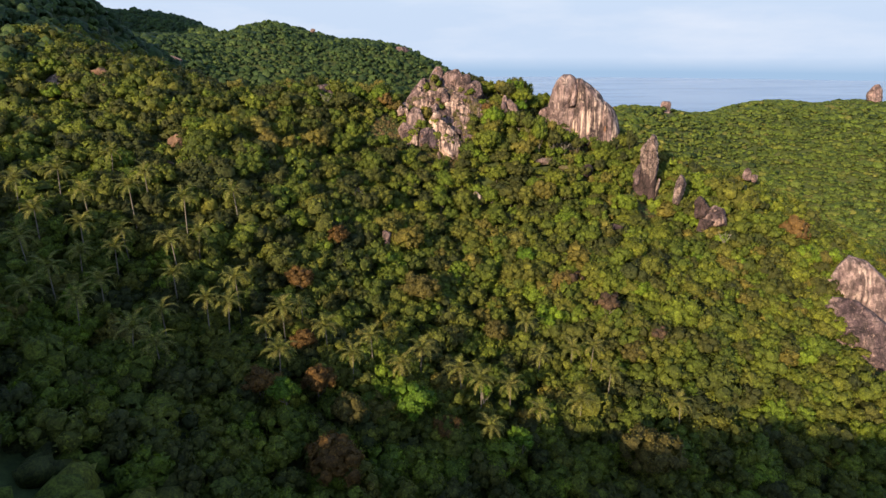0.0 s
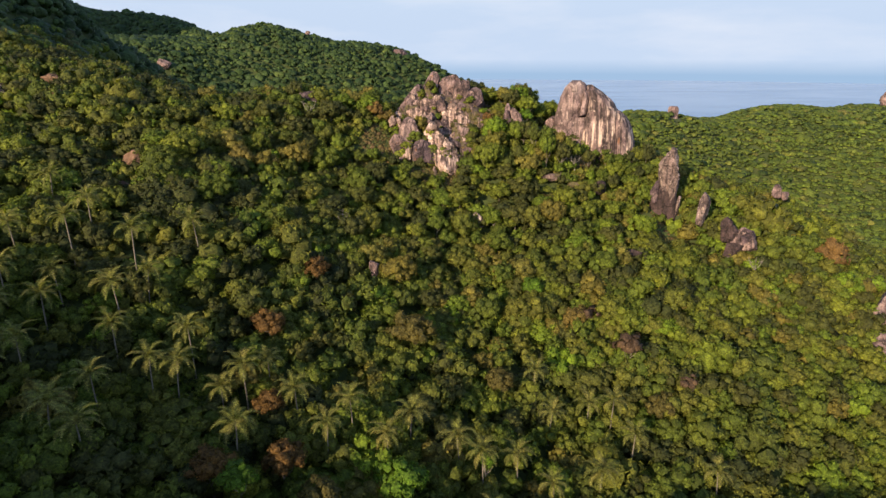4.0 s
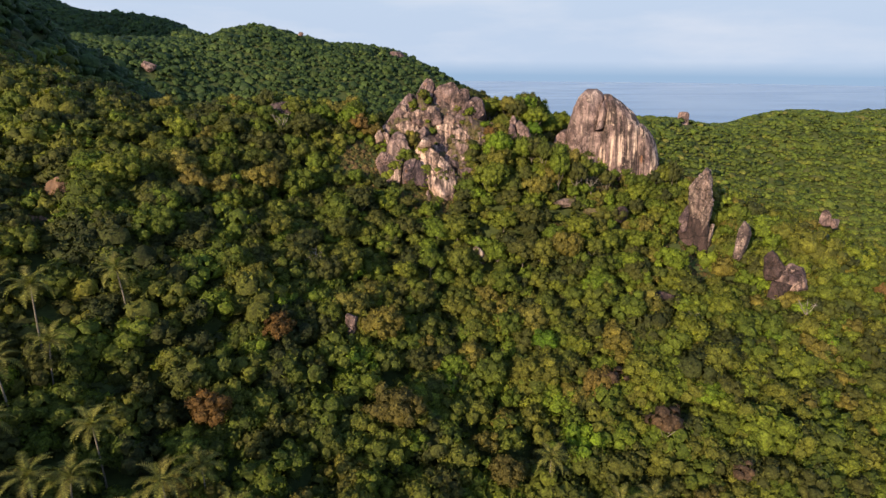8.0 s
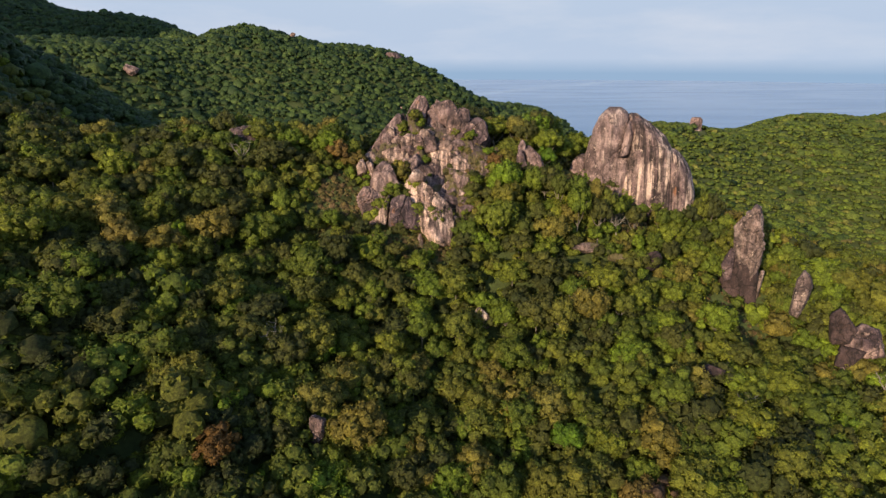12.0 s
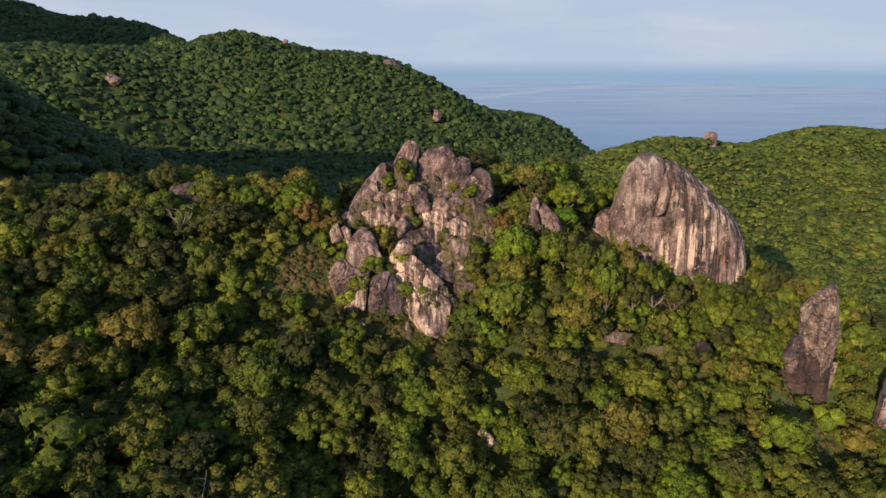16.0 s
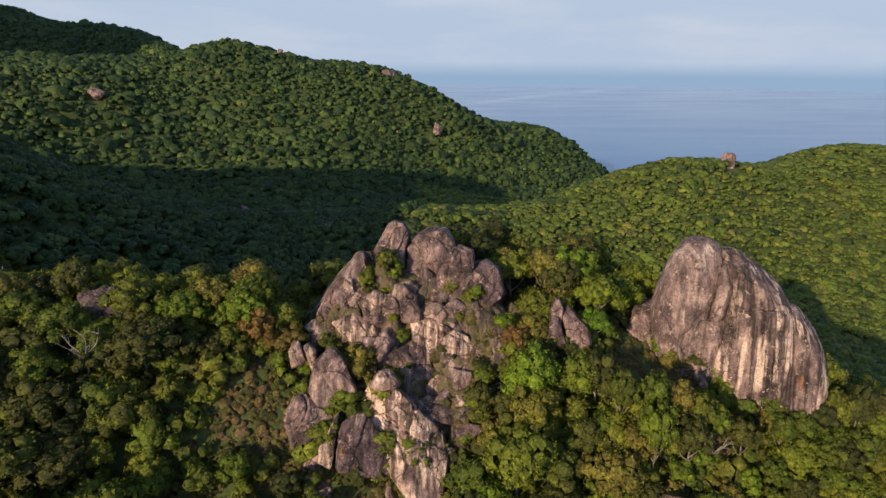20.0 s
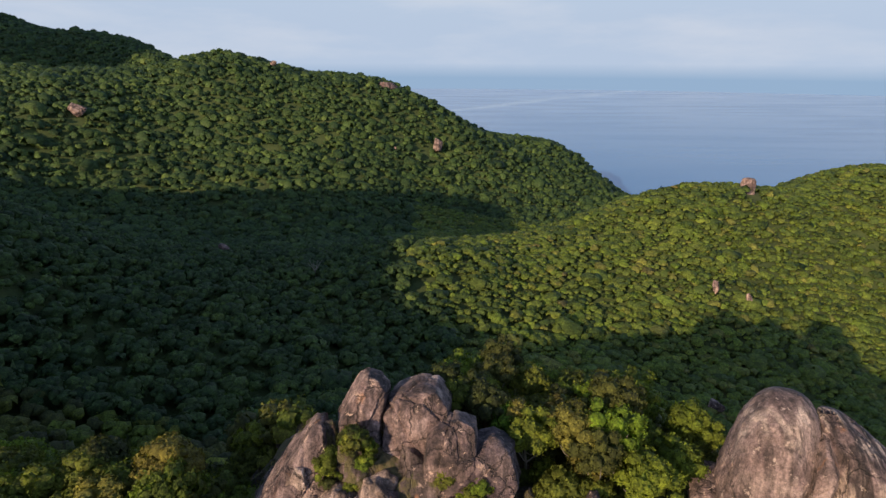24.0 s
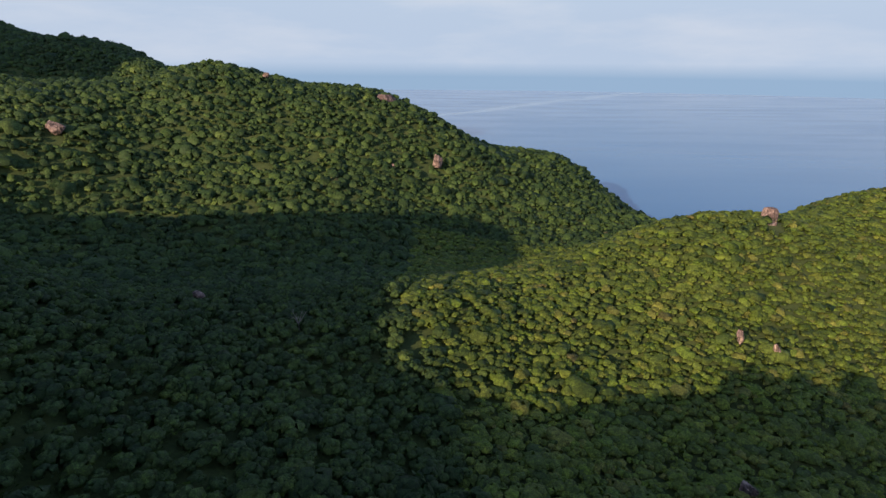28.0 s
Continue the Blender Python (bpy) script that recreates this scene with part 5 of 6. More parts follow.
def tube(path, radii, sides=6):
    """A tapered limb along a path."""
    path = np.asarray(path, float)
    V, T = [], []
    for i, (p, r) in enumerate(zip(path, radii)):
        d = path[min(i + 1, len(path) - 1)] - path[max(i - 1, 0)]
        t, s = frame_of((d / np.linalg.norm(d))[None])
        a = np.arange(sides) * 2 * math.pi / sides
        V.append(p + r * (np.cos(a)[:, None] * t + np.sin(a)[:, None] * s))
        if i:
            for k in range(sides):
                q, w = (i - 1) * sides + k, (i - 1) * sides + (k + 1) % sides
                T += [(q, w, w + sides), (q, w + sides, q + sides)]
    return np.concatenate(V), np.array(T)


def join(pieces):
    V, T, n = [], [], 0
    for v, t in pieces:
        V.append(v), T.append(np.asarray(t) + n)
        n += len(v)
    return np.concatenate(V), np.concatenate(T)


def limbs(seed, height, spread):
    """A trunk and its limbs, as tall as height, under a crown."""
    rs = np.random.RandomState(seed)
    lean = rs.normal(size=2) * 0.06 * height
    bits = [tube([(0, 0, -1.2), (lean[0] * 0.4, lean[1] * 0.4, height * 0.5), (lean[0], lean[1], height)], (0.030 * height, 0.022 * height, 0.010 * height))]
    for k in range(4):
        a, z0 = k * 1.7 + rs.uniform(0, 1), height * rs.uniform(0.45, 0.7)
        tip = np.array([math.cos(a) * spread, math.sin(a) * spread, height * rs.uniform(0.9, 1.1)])
        st = np.array([lean[0] * 0.5, lean[1] * 0.5, z0])
        bits.append(tube([st, st * 0.5 + tip * 0.5 + [0, 0, -0.06 * height], tip], (0.015 * height, 0.010 * height, 0.005 * height), 5))
    return join(bits)


def scatter(seed, x0, x1, y0, y1, gap, keep=None):
    """Tree places at random, some close together and some apart, clear of rocks."""
    rs = np.random.RandomState(seed)
    gap *= 0.87
    n = int(2.6 * (x1 - x0) * (y1 - y0) / (0.9 * gap * gap))
    X, Y = rs.uniform(x0, x1, n), rs.uniform(y0, y1, n)
    ok = np.ones(n, bool) if keep is None else keep(X, Y)
    X, Y = X[ok], Y[ok]
    ok = np.ones(len(X), bool)
    for x, y, r in KEEP:
        ok &= (X - x) ** 2 + (Y - y) ** 2 > r * r
    X, Y = X[ok], Y[ok]
    reach = gap * rs.uniform(0.55, 1.0, len(X))
    cells, out = {}, []
    for k in range(len(X)):
        i, j = int(X[k] // gap), int(Y[k] // gap)
        near = [q for di in (-1, 0, 1) for dj in (-1, 0, 1) for q in cells.get((i + di, j + dj), ())]
        if all((X[k] - X[q]) ** 2 + (Y[k] - Y[q]) ** 2 > reach[k] ** 2 for q in near):
            cells.setdefault((i, j), []).append(k)
            out.append(k)
    return X[out], Y[out]


def land_z(x, y):
    """The ground, or the outcrop's own rock where it stands higher."""
    z = ground_z(x, y)
    for i in np.nonzero((np.abs(x + 2) < 45) & (np.abs(y - 272) < 45))[0]:
        at = rest(BASE, x[i], y[i])
        if at is not None:
            z[i] = max(z[i], at.z - 0.5)
    return z


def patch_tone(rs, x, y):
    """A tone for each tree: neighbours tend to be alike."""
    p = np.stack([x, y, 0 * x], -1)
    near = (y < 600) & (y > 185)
    lean = 0.09 * near * (np.clip((x - 20) / 60, 0, 1) - 0.9 * np.clip((-15 - x) / 50, 0, 1)) - 0.20 * np.exp(-((x + 55) / 40) ** 2 - ((y - 186) / 26) ** 2)     # paler kinds to the east; the west's darker tone also stands in for shade
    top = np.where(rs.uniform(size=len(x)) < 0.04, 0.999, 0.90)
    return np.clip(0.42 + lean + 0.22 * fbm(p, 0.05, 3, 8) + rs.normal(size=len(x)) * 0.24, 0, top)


def forest(name, label, seed, xs, ys, sizes, kinds, mat, lift=0.0, group="", uneven=0.13, tallness=(0.85, 1.25)):
    """Trees past counting in one object: crowns of several kinds, turned and scaled, each of one tone."""
    rs = np.random.RandomState(seed)
    zs = land_z(xs, ys)
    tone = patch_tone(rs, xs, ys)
    R = (sizes[0] + (sizes[1] - sizes[0]) * rs.uniform(size=len(xs)) ** 1.5) * np.where(rs.uniform(size=len(xs)) < 0.05, 1.55, 1.0)
    which, turn = rs.randint(len(kinds), size=len(xs)), rs.uniform(0, 6.28, len(xs))
    tall = rs.uniform(*tallness, len(xs))
    odd = rs.normal(size=len(xs)) * uneven * R
    V, T, C, N, n = [], [], [], [], 0
    for k, (v, t, nv) in enumerate(kinds):
        i = np.nonzero(which == k)[0]
        c, s = np.cos(turn[i])[:, None], np.sin(turn[i])[:, None]
        x = (v[:, 0] * c - v[:, 1] * s) * R[i][:, None] + xs[i][:, None]
        y = (v[:, 0] * s + v[:, 1] * c) * R[i][:, None] + ys[i][:, None]
        z = v[:, 2] * (R[i] * tall[i])[:, None] + (zs[i] + lift + 4.7 - 0.36 * R[i] * tall[i] + odd[i])[:, None]
        V.append(np.stack([x, y, z], -1).reshape(-1, 3))
        N.append(np.stack([nv[:, 0] * c - nv[:, 1] * s, nv[:, 0] * s + nv[:, 1] * c, np.repeat(nv[None, :, 2], len(i), 0)], -1).reshape(-1, 3))
        T.append((t[None] + (np.arange(len(i)) * len(v))[:, None, None]).reshape(-1, 3) + n)
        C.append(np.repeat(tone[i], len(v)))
        n += V[-1].shape[0]
    ob = new(name, mesh_of(name, np.concatenate(V), np.concatenate(T), mat, np.concatenate(C), normals=np.concatenate(N)))
    return tagged(ob, label, "forest", group, "stuff")


NEAR = [crown(s, 11 + s % 6, 32, 0.068, 1, 0.66 + 0.07 * (s % 4), 0.17) for s in range(200, 210)]
SIDE = [crown(s, 9 + s % 6, 20, 0.085, 1, 0.66 + 0.07 * (s % 4), 0.17) for s in range(230, 238)]
FINE = [crown(s, 15 + s % 7, 42, 0.050, 1, 0.66 + 0.07 * (s % 4), 0.17) for s in range(210, 220)]
MIDDLE = [lumps(s, 7, 26) for s in range(220, 228)]
FAR = [lumps(s, 3 + s % 3, 9) for s in range(240, 256)]
SMALL = [lumps(s, 2 + s % 3, 12, 0.45) for s in range(270, 286)]
LOW = [crown(s, 4, 14, 0.15, 1) for s in range(260, 264)]
TUFTS = [lumps(s, 2, 12) for s in range(264, 268)]
CLEAR = np.array([(-127, 227, 8), (-120, 204, 8), (-92, 194, 8), (-108, 172, 7), (-90, 195, 10), (-95, 200, 7), (-160, 255, 8), (-140, 221, 8), (-3, 246, 2.5), (-17, 247, 2.5), (-23, 256, 9), (-20, 250, 9), (-26, 252, 11), (-11, 245, 6), (-3, 245, 7), (5, 246, 5), (42, 271, 15), (50, 265, 13), (55, 262, 11), (61, 263, 6), (67, 260, 3), (11, 261, 6.5), (0, 244, 5), (8, 253, 4), (-8, 290, 14), (-18, 283, 12), (84, 243, 12), (83, 237, 7), (95, 234, 3.5), (103, 226, 4.5), (60, 245, 3.5), (13, 224, 3), (-19, 187, 2.6), (41, 244, 3.5), (150, 182, 9), (144, 175, 8), (155, 198, 8), (160, 205, 8), (140, 168, 5), (130, 250, 4)], float)


def bare(x, y):
    """Where the crag stands out of the ground."""
    inside = (x > -30) & (x < np.interp(y, (246, 257, 264, 272), (8, 11, 17, 21))) & (y > 246) & (y < 284)
    out = np.zeros(len(x), bool)
    if inside.any():
        out[inside] = crag_height(x[inside], y[inside]) > ground_z(x[inside], y[inside]) + 0.3
    return out


def free(x, y, part_of=1.0):
    """Clear of bare banks and rock feet."""
    part_of *= 0.7
    return ~bare(x, y) & (((x[:, None] - CLEAR[:, 0]) ** 2 + (y[:, None] - CLEAR[:, 1]) ** 2) > (part_of * CLEAR[:, 2]) ** 2).all(1)


def in_hollow(x, y):
    return (y < 186 - 0.05 * x) & free(x, y)


def on_ridge(x, y):
    return (np.abs(y - 272) < 14) & (x > -70) & (x < 100)


def on_slope(x, y):
    return (y >= 186 - 0.05 * x) & free(x, y) & ~on_ridge(x, y)


x, y = scatter(1, -150, 190, 84, 190, 6.2, in_hollow)
forest("hollow_forest", "dense mixed green broadleaf canopy on a shaded slope", 2, x, y, (3.2, 6.4), NEAR, M_LEAF_STUFF, 0.5)
x, y = scatter(21, -150, 190, 84, 200, 5.6, lambda x, y: free(x, y, 0.35))
forest("hollow_undergrowth", "low dark green undergrowth beneath the trees", 22, x, y, (2.2, 3.6), LOW, M_LEAF_STUFF, -3.0)
x, y = scatter(3, -165, 205, 176, 308, 4.9, on_slope)
mid = (x > -85) & (x < 70) & (y > 212) & (y < 262)
out = (x < -95) | (x > 85) | (y > 290)
forest("slope_forest", "dense green broadleaf canopy on the sunlit slope", 4, x[~mid & ~out], y[~mid & ~out], (2.4, 5.8), NEAR, M_LEAF_STUFF)
forest("flank_forest", "dense yellow-green canopy on the flanks of the slope", 34, x[out & ~mid], y[out & ~mid], (2.4, 5.2), SIDE, M_LEAF_STUFF)
forest("crag_forest", "green broadleaf canopy round the foot of the crags", 14, x[mid], y[mid], (2.2, 4.6), FINE, M_LEAF_STUFF)
x, y = scatter(23, -160, 200, 190, 305, 4.4, lambda x, y: free(x, y, 0.6))
forest("slope_undergrowth", "low green scrub between the trees", 24, x, y, (1.8, 3.0), LOW, M_LEAF_STUFF, -3.2)
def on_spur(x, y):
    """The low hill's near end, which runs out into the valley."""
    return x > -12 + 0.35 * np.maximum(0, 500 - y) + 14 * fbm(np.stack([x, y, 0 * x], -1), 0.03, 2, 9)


# the dark leaf deepens the valley's shade by colour
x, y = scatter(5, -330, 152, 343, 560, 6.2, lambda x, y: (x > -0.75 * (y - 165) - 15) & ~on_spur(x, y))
forest("valley_forest", "dense green canopy of the shaded valley, its leaf darkened for the shade", 6, x, y, (3.2, 6.4), MIDDLE, M_LEAF_DARK, 2.8, tallness=(0.75, 1.15))
x, y = scatter(15, -170, 152, 305, 345, 6.5)
forest("lee_forest", "dark canopy on the shaded lee slope", 16, x, y, (3.0, 5.0), FAR, M_LEAF_STUFF, 1.5)
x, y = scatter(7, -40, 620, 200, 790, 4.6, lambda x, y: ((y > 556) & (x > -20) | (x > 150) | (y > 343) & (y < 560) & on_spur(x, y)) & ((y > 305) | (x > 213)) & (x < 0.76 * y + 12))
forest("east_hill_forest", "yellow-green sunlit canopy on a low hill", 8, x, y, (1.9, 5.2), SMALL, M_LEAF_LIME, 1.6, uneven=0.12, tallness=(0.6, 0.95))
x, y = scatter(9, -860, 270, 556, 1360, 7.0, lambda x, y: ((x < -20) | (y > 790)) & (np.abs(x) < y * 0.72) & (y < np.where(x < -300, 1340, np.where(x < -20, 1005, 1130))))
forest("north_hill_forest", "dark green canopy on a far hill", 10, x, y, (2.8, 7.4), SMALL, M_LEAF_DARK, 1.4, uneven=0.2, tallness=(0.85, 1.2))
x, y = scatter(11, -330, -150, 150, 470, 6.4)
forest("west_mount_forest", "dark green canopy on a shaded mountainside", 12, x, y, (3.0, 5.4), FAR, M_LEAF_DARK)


x, y = scatter(51, -230, 240, -45, 88, 9.0)
forest("hindmost_forest", "broadleaf canopy on the slope below the start", 52, x, y, (4.5, 7.5), FAR, M_LEAF_STUFF, -2.5)
x, y = scatter(27, -75, 105, 252, 306, 3.3, lambda x, y: free(x, y, 0.7))
forest("ridge_undergrowth", "low green scrub on the rocky ridge", 28, x, y, (1.5, 2.4), LOW, M_LEAF_STUFF, -3.4)
rs = np.random.RandomState(41)
spots = []
for cx, cy, cr in CLEAR:
    k = int(cr * cr * 3.0)
    q, w = cr * 1.05 * np.sqrt(rs.uniform(size=k)), rs.uniform(0, 6.28, k)
    spots.append(np.stack([cx + q * np.cos(w), cy + q * np.sin(w)], -1))
tx, ty = rs.uniform(-30, 18, 420), rs.uniform(245, 274, 420)
tuft = bare(tx, ty) & (fbm(np.stack([tx, ty, 0 * tx], -1), 0.25, 3, 6) > 0.05)
spots = np.concatenate(spots + [np.stack([tx[tuft], ty[tuft]], -1)])
forest("dry_scrub", "low dry brown grass and scrub round the rocks", 42, spots[:, 0], spots[:, 1], (0.6, 1.25), TUFTS, M_SCRUB, -5.2)

# ---- trees that stand out one by one ----
def tree_kind(name, label, seed, R, height, mat, lobes=24, cards=46, card=0.046, flat=0.8, ragged=0.14, group=""):
    top = tagged(new(name), label, "tree", group)
    part("trunk", mesh_of("trunk", *limbs(seed, height, R * 0.6), M_BARK, smooth=True), top)
    v, t, n = crown(seed, lobes, cards, card, 1, flat, ragged)
    part("crown", mesh_of("crown", v * R + [0, 0, height], t, mat, normals=n), top)
    return top


def plant(kinds, spots, rs, sink=0.0):
    """Sets trees at plan places: the kinds themselves first, then copies of them."""
    xs, ys = np.array([s[0] for s in spots], float), np.array([s[1] for s in spots], float)
    zs = land_z(xs, ys)
    used = set()
    for x, y, z in zip(xs, ys, zs):
        k = rs.randint(len(kinds))
        s = rs.uniform(0.8, 1.3)
        m = pose(x, y, z - sink, 0, 0, rs.uniform(0, 360)) @ Matrix.Diagonal((s, s, s * rs.uniform(0.85, 1.2), 1))
        if k in used:
            ob = copy_thing(kinds[k], pose(0, 0, 0))
        else:
            ob = kinds[k]
            used.add(k)
        ob.matrix_basis = m


rs = np.random.RandomState(77)
x, y = scatter(31, -70, 100, 256, 288, 4.2, lambda x, y: free(x, y) & on_ridge(x, y) & ((x < -26) | (x > 6) | (y < 266)))
ridge_kinds = [tree_kind("ridge_tree", "small broadleaf tree with a clumped green crown on the rocky ridge", 300 + k, 2.9 + 0.25 * k, 3.6 + 0.3 * k, M_LEAF, group="trees on the rocky ridge") for k in range(6)]
plant(ridge_kinds, list(zip(x, y)), rs, 1.0)
tall_kinds = [tree_kind("crest_tree", "tall broadleaf tree with a full crown behind the summit rocks", 320 + k, 3.6 + 0.3 * k, 7.2 + 0.5 * k, M_LEAF, lobes=22, group="trees behind the summit") for k in range(4)]
plant(tall_kinds, [(8, 287), (50, 291), (13, 305), (20, 307), (27, 307), (48, 292), (42, 296), (20, 280), (26, 281), (32, 281), (18, 284), (29, 276), (35, 274), (7, 291), (4, 294), (9, 290), (14, 288), (19, 287), (24, 289), (29, 288), (16, 294), (22, 295), (27, 294), (12, 300), (34, 288), (39, 287), (33, 294), (38, 294), (18, 301), (24, 302), (30, 301), (36, 301), (8, 296)], rs, 1.2)


x, y = scatter(61, -85, 88, 188, 264, 8.6, lambda x, y: free(x, y, 1.6) & on_slope(x, y) & ((x + 6) ** 2 + (y - 250) ** 2 > 20 ** 2))
slope_kinds = [tree_kind("canopy_tree", "broadleaf tree with a rounded, lumpy green crown in the slope canopy", 340 + k, 3.3 + 0.3 * k, 4.4 + 0.2 * k, M_LEAF, lobes=18 + 2 * k, flat=0.70 + 0.06 * (k % 4), group="trees of the slope") for k in range(7)]
plant(slope_kinds, list(zip(x, y)) + [(67, 258), (71, 257), (75, 257.5), (79, 259), (84, 262), (88, 271)], rs, 0.6)


for k, (x, y) in enumerate(((73, 259), (77.5, 259.5), (82, 262), (86, 265.5), (69, 258))):
    z = float(land_z(np.array([x], float), np.array([y], float))[0])
    copy_thing(tall_kinds[k % 4], pose(0, 0, 0)).matrix_basis = pose(x, y, z - 0.6, 0, 0, 70 * k)
for k, (x, y, top) in enumerate(((66.5, 261, 115.6), (70.5, 262.5, 115.6), (74.5, 264.5, 116.6), (78.5, 266, 118.2), (82.5, 265, 119.5), (36, 256, 127.5), (41, 256, 127), (45.5, 257, 125.2), (49, 256.5, 122.8), (52.5, 257, 120.5), (40, 251, 124.5), (46, 252, 121.5), (57, 256.5, 117.5))):
    z = float(land_z(np.array([x], float), np.array([y], float))[0]) - 0.6
    s = max(0.5, (top - z) / (10.1 + 0.74 * (k % 4)))
    copy_thing(tall_kinds[k % 4], pose(0, 0, 0)).matrix_basis = pose(x, y, z, 0, 0, 50 + 80 * k) @ Matrix.Diagonal((0.85, 0.85, s, 1))


# ---- scrub on the outcrop ----
def shrub_kind(name, label, seed, R, mat, group):
    v, t, n = crown(seed, 10, 40, 0.08, 1, 0.8, 0.16)
    top = tagged(new(name), label, "shrub", group)
    part("stems", mesh_of("stems", *limbs(seed, R * 1.1, R * 0.6), M_BARK, smooth=True), top)
    part("foliage", mesh_of("foliage", v * R + [0, 0, R * 0.9], t, mat, normals=n), top)
    return top


ALL_ROCK = faces_of([o for o in OUTCROP.children])
rs = np.random.RandomState(9)
shrubs = [shrub_kind("shrub", "green leafy shrub in a rock cleft", 500 + k, 1.2 + 0.25 * k, M_LEAF, "shrubs on the outcrop") for k in range(5)]
CLEFTS = ((-4, 271, 3, 1), (-7.5, 270, 2, 1), (10, 267, 4.5, 1), (-13, 263, 2.5, 1), (-4, 260, 2.2, 1), (-1, 263, 3, 1), (-18, 257, 4, 1), (-8, 262, 3, 1), (-22, 254, 6, 1), (14, 258, 5, 1))
used = 0
for k in range(160):
    cx, cy, cr, many = CLEFTS[k % len(CLEFTS)]
    x, y = cx + rs.normal() * cr * 0.5, cy + rs.normal() * cr * 0.5
    at, top = rest(BASE, x, y), rest(ALL_ROCK, x, y)
    if at is None or top.z > at.z + 0.5 or used > 74:
        continue
    ob = shrubs[used] if used < 5 else copy_thing(shrubs[rs.randint(5)], pose(0, 0, 0))
    s = rs.uniform(0.5, 1.1)
    ob.matrix_basis = pose(x, y, at.z - 0.3, 0, 0, rs.uniform(0, 360)) @ Matrix.Diagonal((s, s, s * rs.uniform(0.7, 1.1), 1))
    used += 1

# ---- coconut palms ----
def frond(seed, length):
    """One drooping feather leaf: a thin rib with narrow leaflets either side."""
    rs = np.random.RandomState(seed)
    n = 17
    s = np.linspace(0, 1, n)
    rib = np.stack([length * (s - 0.12 * s ** 2), 0 * s, length * (0.26 * s - 0.62 * s ** 3)], -1)
    V, T = tube(rib[::3], np.linspace(0.05, 0.012, 5), 3)
    V, T = [V], [T]
    base = len(V[0])
    for i in range(1, n):
        w = 0.95 * math.sin(math.pi * min(0.12 + 0.86 * s[i], 0.97)) ** 0.7
        for side in (-1, 1):
            root, along = rib[i], (rib[i] - rib[i - 1]) * 0.62
            tip = root + np.array([0.55 * w, side * w, -0.22 * w - 0.12 * rs.uniform()])
            V.append(np.array([root - along, root + along * 0.4, tip]))
            T.append(np.array([[base, base + 1, base + 2]]))
            base += 3
    return np.concatenate(V), np.concatenate(T)


FRONDS = [mesh_of("frond", *frond(600 + k, 4.2 + 0.25 * k), M_PALM) for k in range(3)]


def palm(seed, height):
    rs = np.random.RandomState(seed)
    top = tagged(new("coconut_palm"), "tall coconut palm with a slender grey trunk and drooping fronds", "palm", "coconut palms in the hollow")
    bend_x, bend_y = rs.normal(size=2) * 0.8
    s = np.linspace(0, 1, 7)
    path = np.stack([bend_x * s ** 2, bend_y * s ** 2, -1.5 + (height + 1.5) * s], -1)
    part("trunk", mesh_of("trunk", *tube(path, 0.20 - 0.08 * s, 7), M_TRUNK_PALM, smooth=True), top)
    for k in range(18):
        up = 62 - 92 * (k / 17) ** 0.9 + rs.normal() * 6
        part("frond", FRONDS[k % 3], top, "", Matrix.Translation(path[-1]) @ pose(0, 0, 0, 0, 0, k * 137.5 + rs.uniform(-12, 12)) @ pose(0, 0, 0, 0, -up, 0))
    return top


M_TRUNK_PALM, nt, b = material("palm_trunk")
c = ramp(nt, noise_tex(nt, 2.0, 4, 0.6, (0.6, 0.6, 3.0)), [(0.35, (0.10, 0.085, 0.065)), (0.65, (0.22, 0.19, 0.155))])
nt.links.new(c, b.inputs["Base Color"])
b.inputs["Roughness"].default_value = 0.85
GROVE_WEST = ((-105, 161), (-95, 156), (-100, 142), (-85, 160), (-72, 162), (-83, 150), (-90, 143), (-88, 137), (-97, 132), (-70, 149), (-67, 156), (-82, 142), (-61, 173), (-85, 169), (-98, 176),
              (-67, 140), (-79, 129), (-88, 119), (-80, 120), (-53, 135), (-53, 144), (-57, 133), (-64, 126), (-67, 116), (-60, 114), (-110, 151), (-88, 126))
GROVE_MID = ((-40, 138), (-44, 135), (-38, 124), (-37, 145), (-22, 130), (-18, 138), (-10, 133), (-6, 141), (5, 138), (10, 135), (25, 166), (28, 157), (38, 159), (47, 150), (44, 159),
             (18, 139), (26, 136), (37, 140), (12, 124), (66, 144), (-29, 136))
rs = np.random.RandomState(4)
palms = [palm(700 + k, 11.5 + 0.8 * k) for k in range(4)]
for k, (x, y) in enumerate(GROVE_WEST + GROVE_MID):
    ob = palms[k] if k < 4 else copy_thing(palms[rs.randint(4)], pose(0, 0, 0))
    z = float(ground_z(np.array([x]), np.array([y]))[0])
    s = rs.uniform(0.9, 1.1)
    ob.matrix_basis = pose(x, y, z - 0.2, 0, 0, rs.uniform(0, 360)) @ Matrix.Diagonal((s, s, s, 1))

# ---- trees of their own colour ----
def lone(name, label, seed, x, y, R, height, stops, **kw):
    m = leaf_material(name + "_leaf", [(0, stops), (1, stops)], "tree")
    ob = tree_kind(name, label, seed, R, height, m, **kw)
    ob.location = (x, y, float(ground_z(np.array([x]), np.array([y]))[0]))


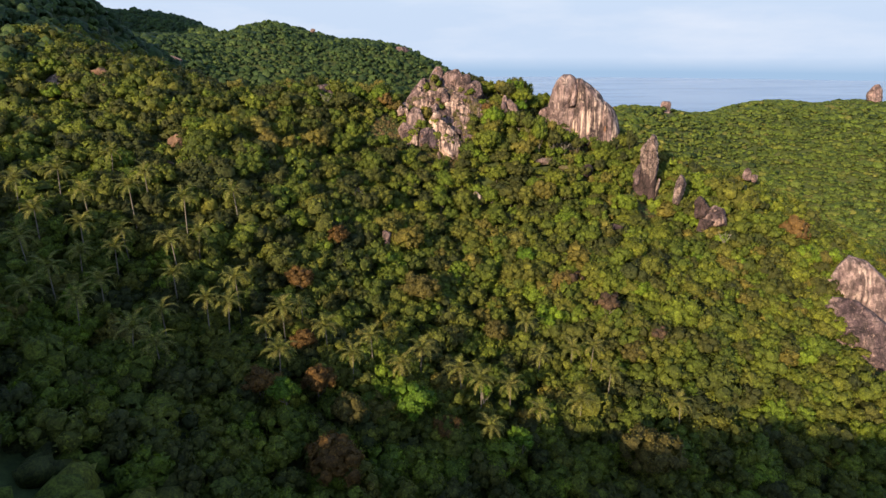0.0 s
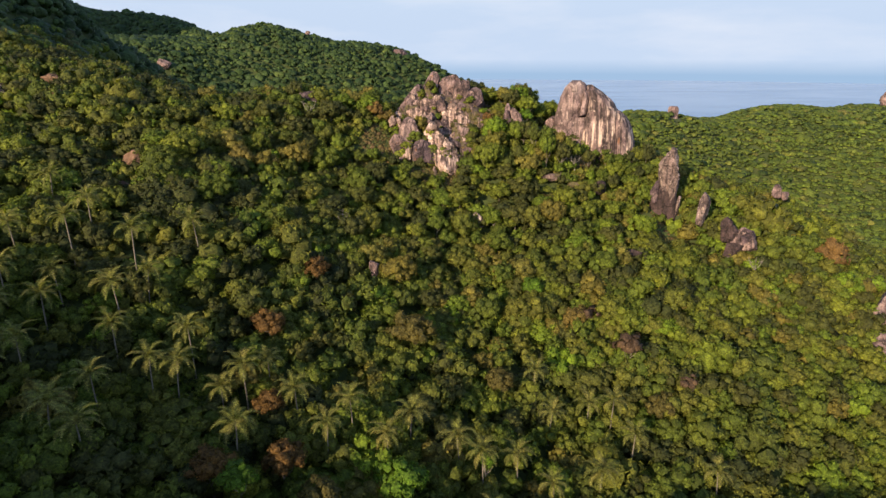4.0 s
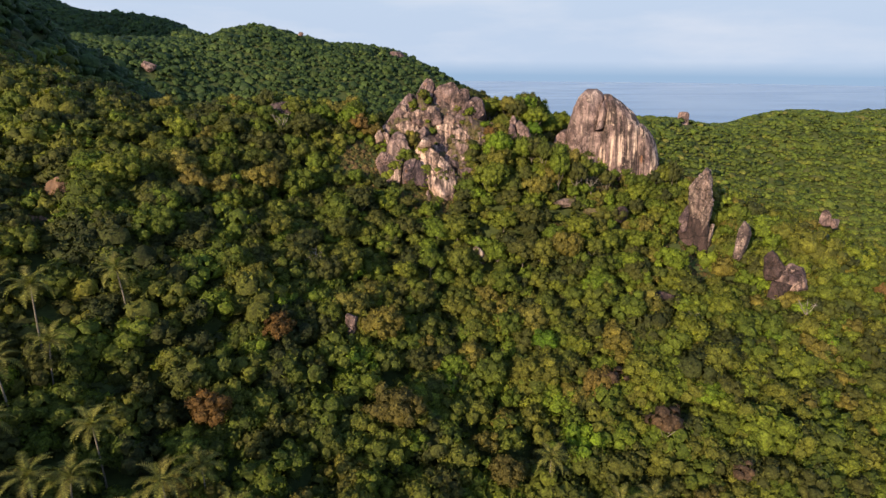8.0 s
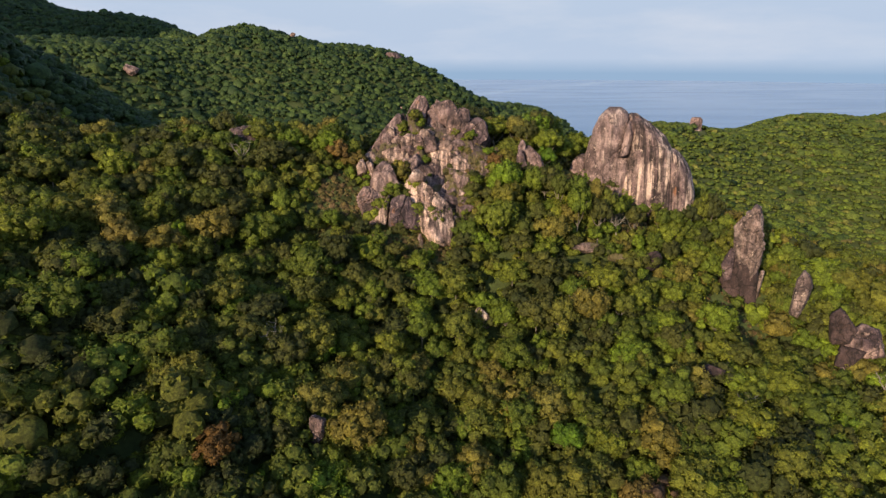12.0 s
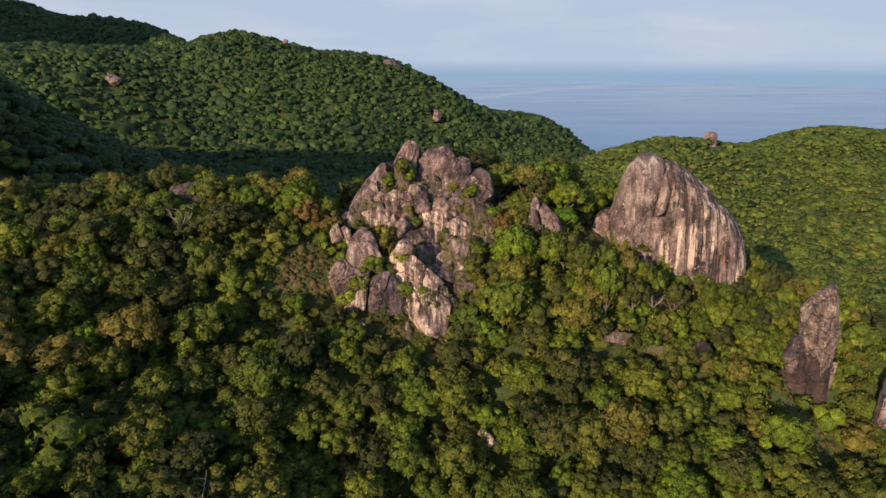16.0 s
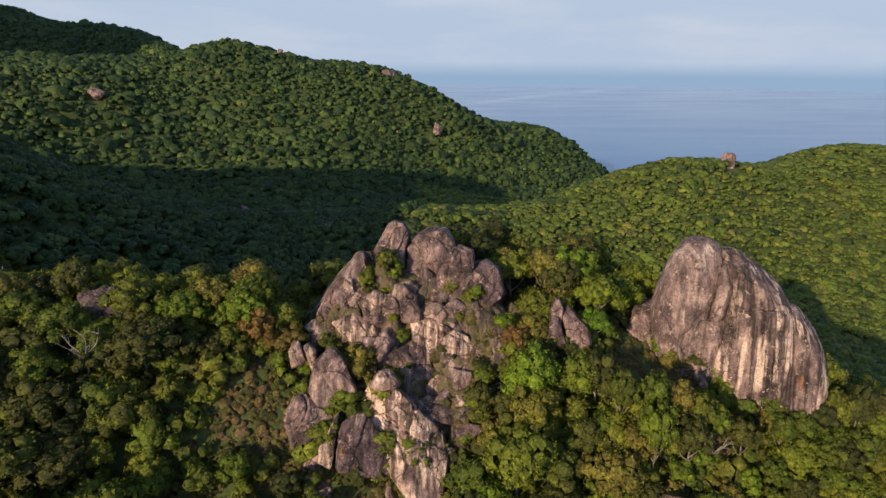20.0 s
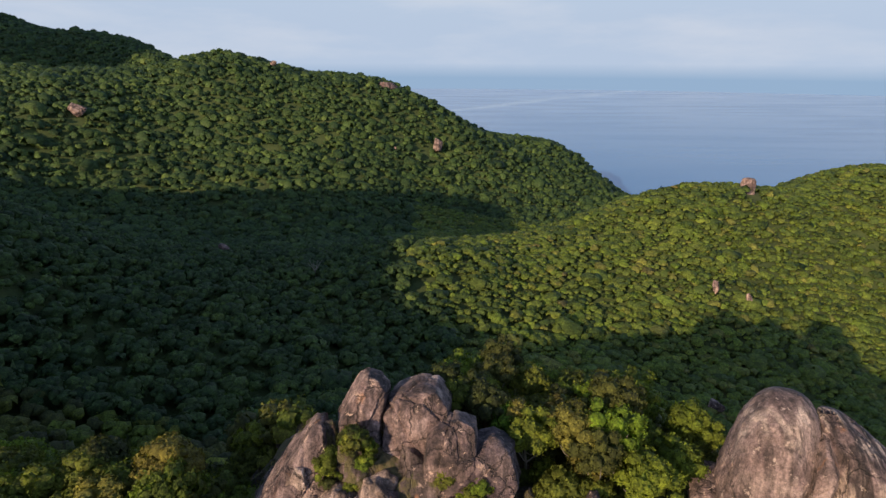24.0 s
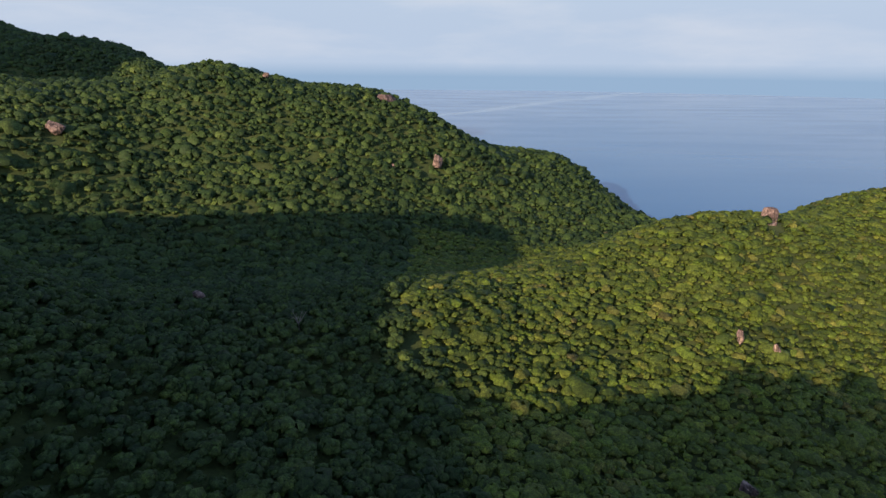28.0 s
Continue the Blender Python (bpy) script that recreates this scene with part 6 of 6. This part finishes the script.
OLIVE, ORANGE, LIME, DRY = (0.125, 0.108, 0.030), (0.155, 0.088, 0.028), (0.105, 0.190, 0.016), (0.105, 0.068, 0.045)
for k, (x, y, R, h) in enumerate(((25, 287, 3.8, 6), (53, 128, 8.5, 10), (-7, 170, 6.5, 8), (-21, 117, 5.0, 8), (16, 165, 4.5, 7), (58, 163, 4.5, 7))):
    lone("spreading_tree", "broad olive-brown spreading tree above the canopy", 800 + k, x, y, R, h, OLIVE, lobes=30)
for k, (x, y, R, h) in enumerate(((-40, 157, 4.6, 8), (-40, 117, 4.6, 8), (-29, 123, 4.8, 8), (-21, 99, 6.5, 9), (1, 123, 4.2, 7), (-35, 137, 4.0, 7), (-33, 180, 4.0, 7))):
    lone("russet_tree", "orange-brown tree in dry leaf among green ones", 820 + k, x, y, R, h, ORANGE)
for k, (x, y, R, h) in enumerate(((11, 137, 2.2, 10), (19, 125, 3.4, 9), (-35, 115, 4.0, 9), (-7, 126, 6.0, 8), (29, 201, 4.0, 6), (17, 283, 3.4, 8), (34, 270, 3.6, 6), (83, 264, 3.2, 6))):
    lone("lime_tree", "bright lime-green young tree", 840 + k, x, y, R, h, LIME)
for k, (x, y, R, h) in enumerate(((53, 177, 4.6, 9), (67, 168, 3.0, 8), (44, 190, 3.2, 7))):
    lone("bare_tree", "half-bare brown tree with pale branches", 860 + k, x, y, R, h, DRY, lobes=9, cards=26, ragged=0.25)


# ---- bare grey trees ----
M_DEAD, nt, b = material("dead_wood")
col = ramp(nt, noise_tex(nt, 3.0, 5, 0.7, (1, 1, 0.3)), [(0.3, (0.16, 0.14, 0.115)), (0.7, (0.33, 0.29, 0.25))])
nt.links.new(col, b.inputs["Base Color"])
b.inputs["Roughness"].default_value = 0.9


def dead_tree(seed, x, y, height):
    """A leafless tree: trunk, forked limbs and twigs."""
    rs = np.random.RandomState(seed)
    top = tagged(new("dead_tree"), "leafless pale grey tree standing among green crowns", "tree", "bare trees")
    top.location = (x, y, float(ground_z(np.array([x]), np.array([y]))[0]))
    lean = rs.normal(size=2) * 0.05 * height
    fork = np.array([lean[0], lean[1], 0.55 * height])
    part("trunk", mesh_of("trunk", *tube([(0, 0, -1), fork * 0.5, fork], (0.026 * height, 0.020 * height, 0.016 * height), 7), M_DEAD, smooth=True), top)
    for k in range(6):
        w = k * 1.05 + rs.uniform(0, 0.6)
        tip = fork + np.array([math.cos(w) * 0.30, math.sin(w) * 0.30, rs.uniform(0.28, 0.50)]) * height
        mid = fork * 0.45 + tip * 0.55 + rs.normal(size=3) * 0.03 * height
        bits = [tube([fork, mid, tip], (0.013 * height, 0.009 * height, 0.004 * height), 5)]
        for _ in range(5):
            st = mid + (tip - mid) * rs.uniform(-0.3, 0.9)
            bits.append(tube([st, st + rs.normal(size=3) * [0.10, 0.10, 0.06] * height + [0, 0, 0.06 * height]], (0.006 * height, 0.002 * height), 4))
        part("limb", mesh_of("limb", *join(bits), M_DEAD, smooth=True), top)


for k, (x, y, h) in enumerate(((108, 222, 8.5), (-75, 272, 9.0), (-59, 500, 12.0), (36, 232, 8.0), (-30, 205, 8.5), (70, 210, 8.0), (52, 255, 8.0), (-48, 252, 8.5))):
    dead_tree(870 + k, x, y, h)
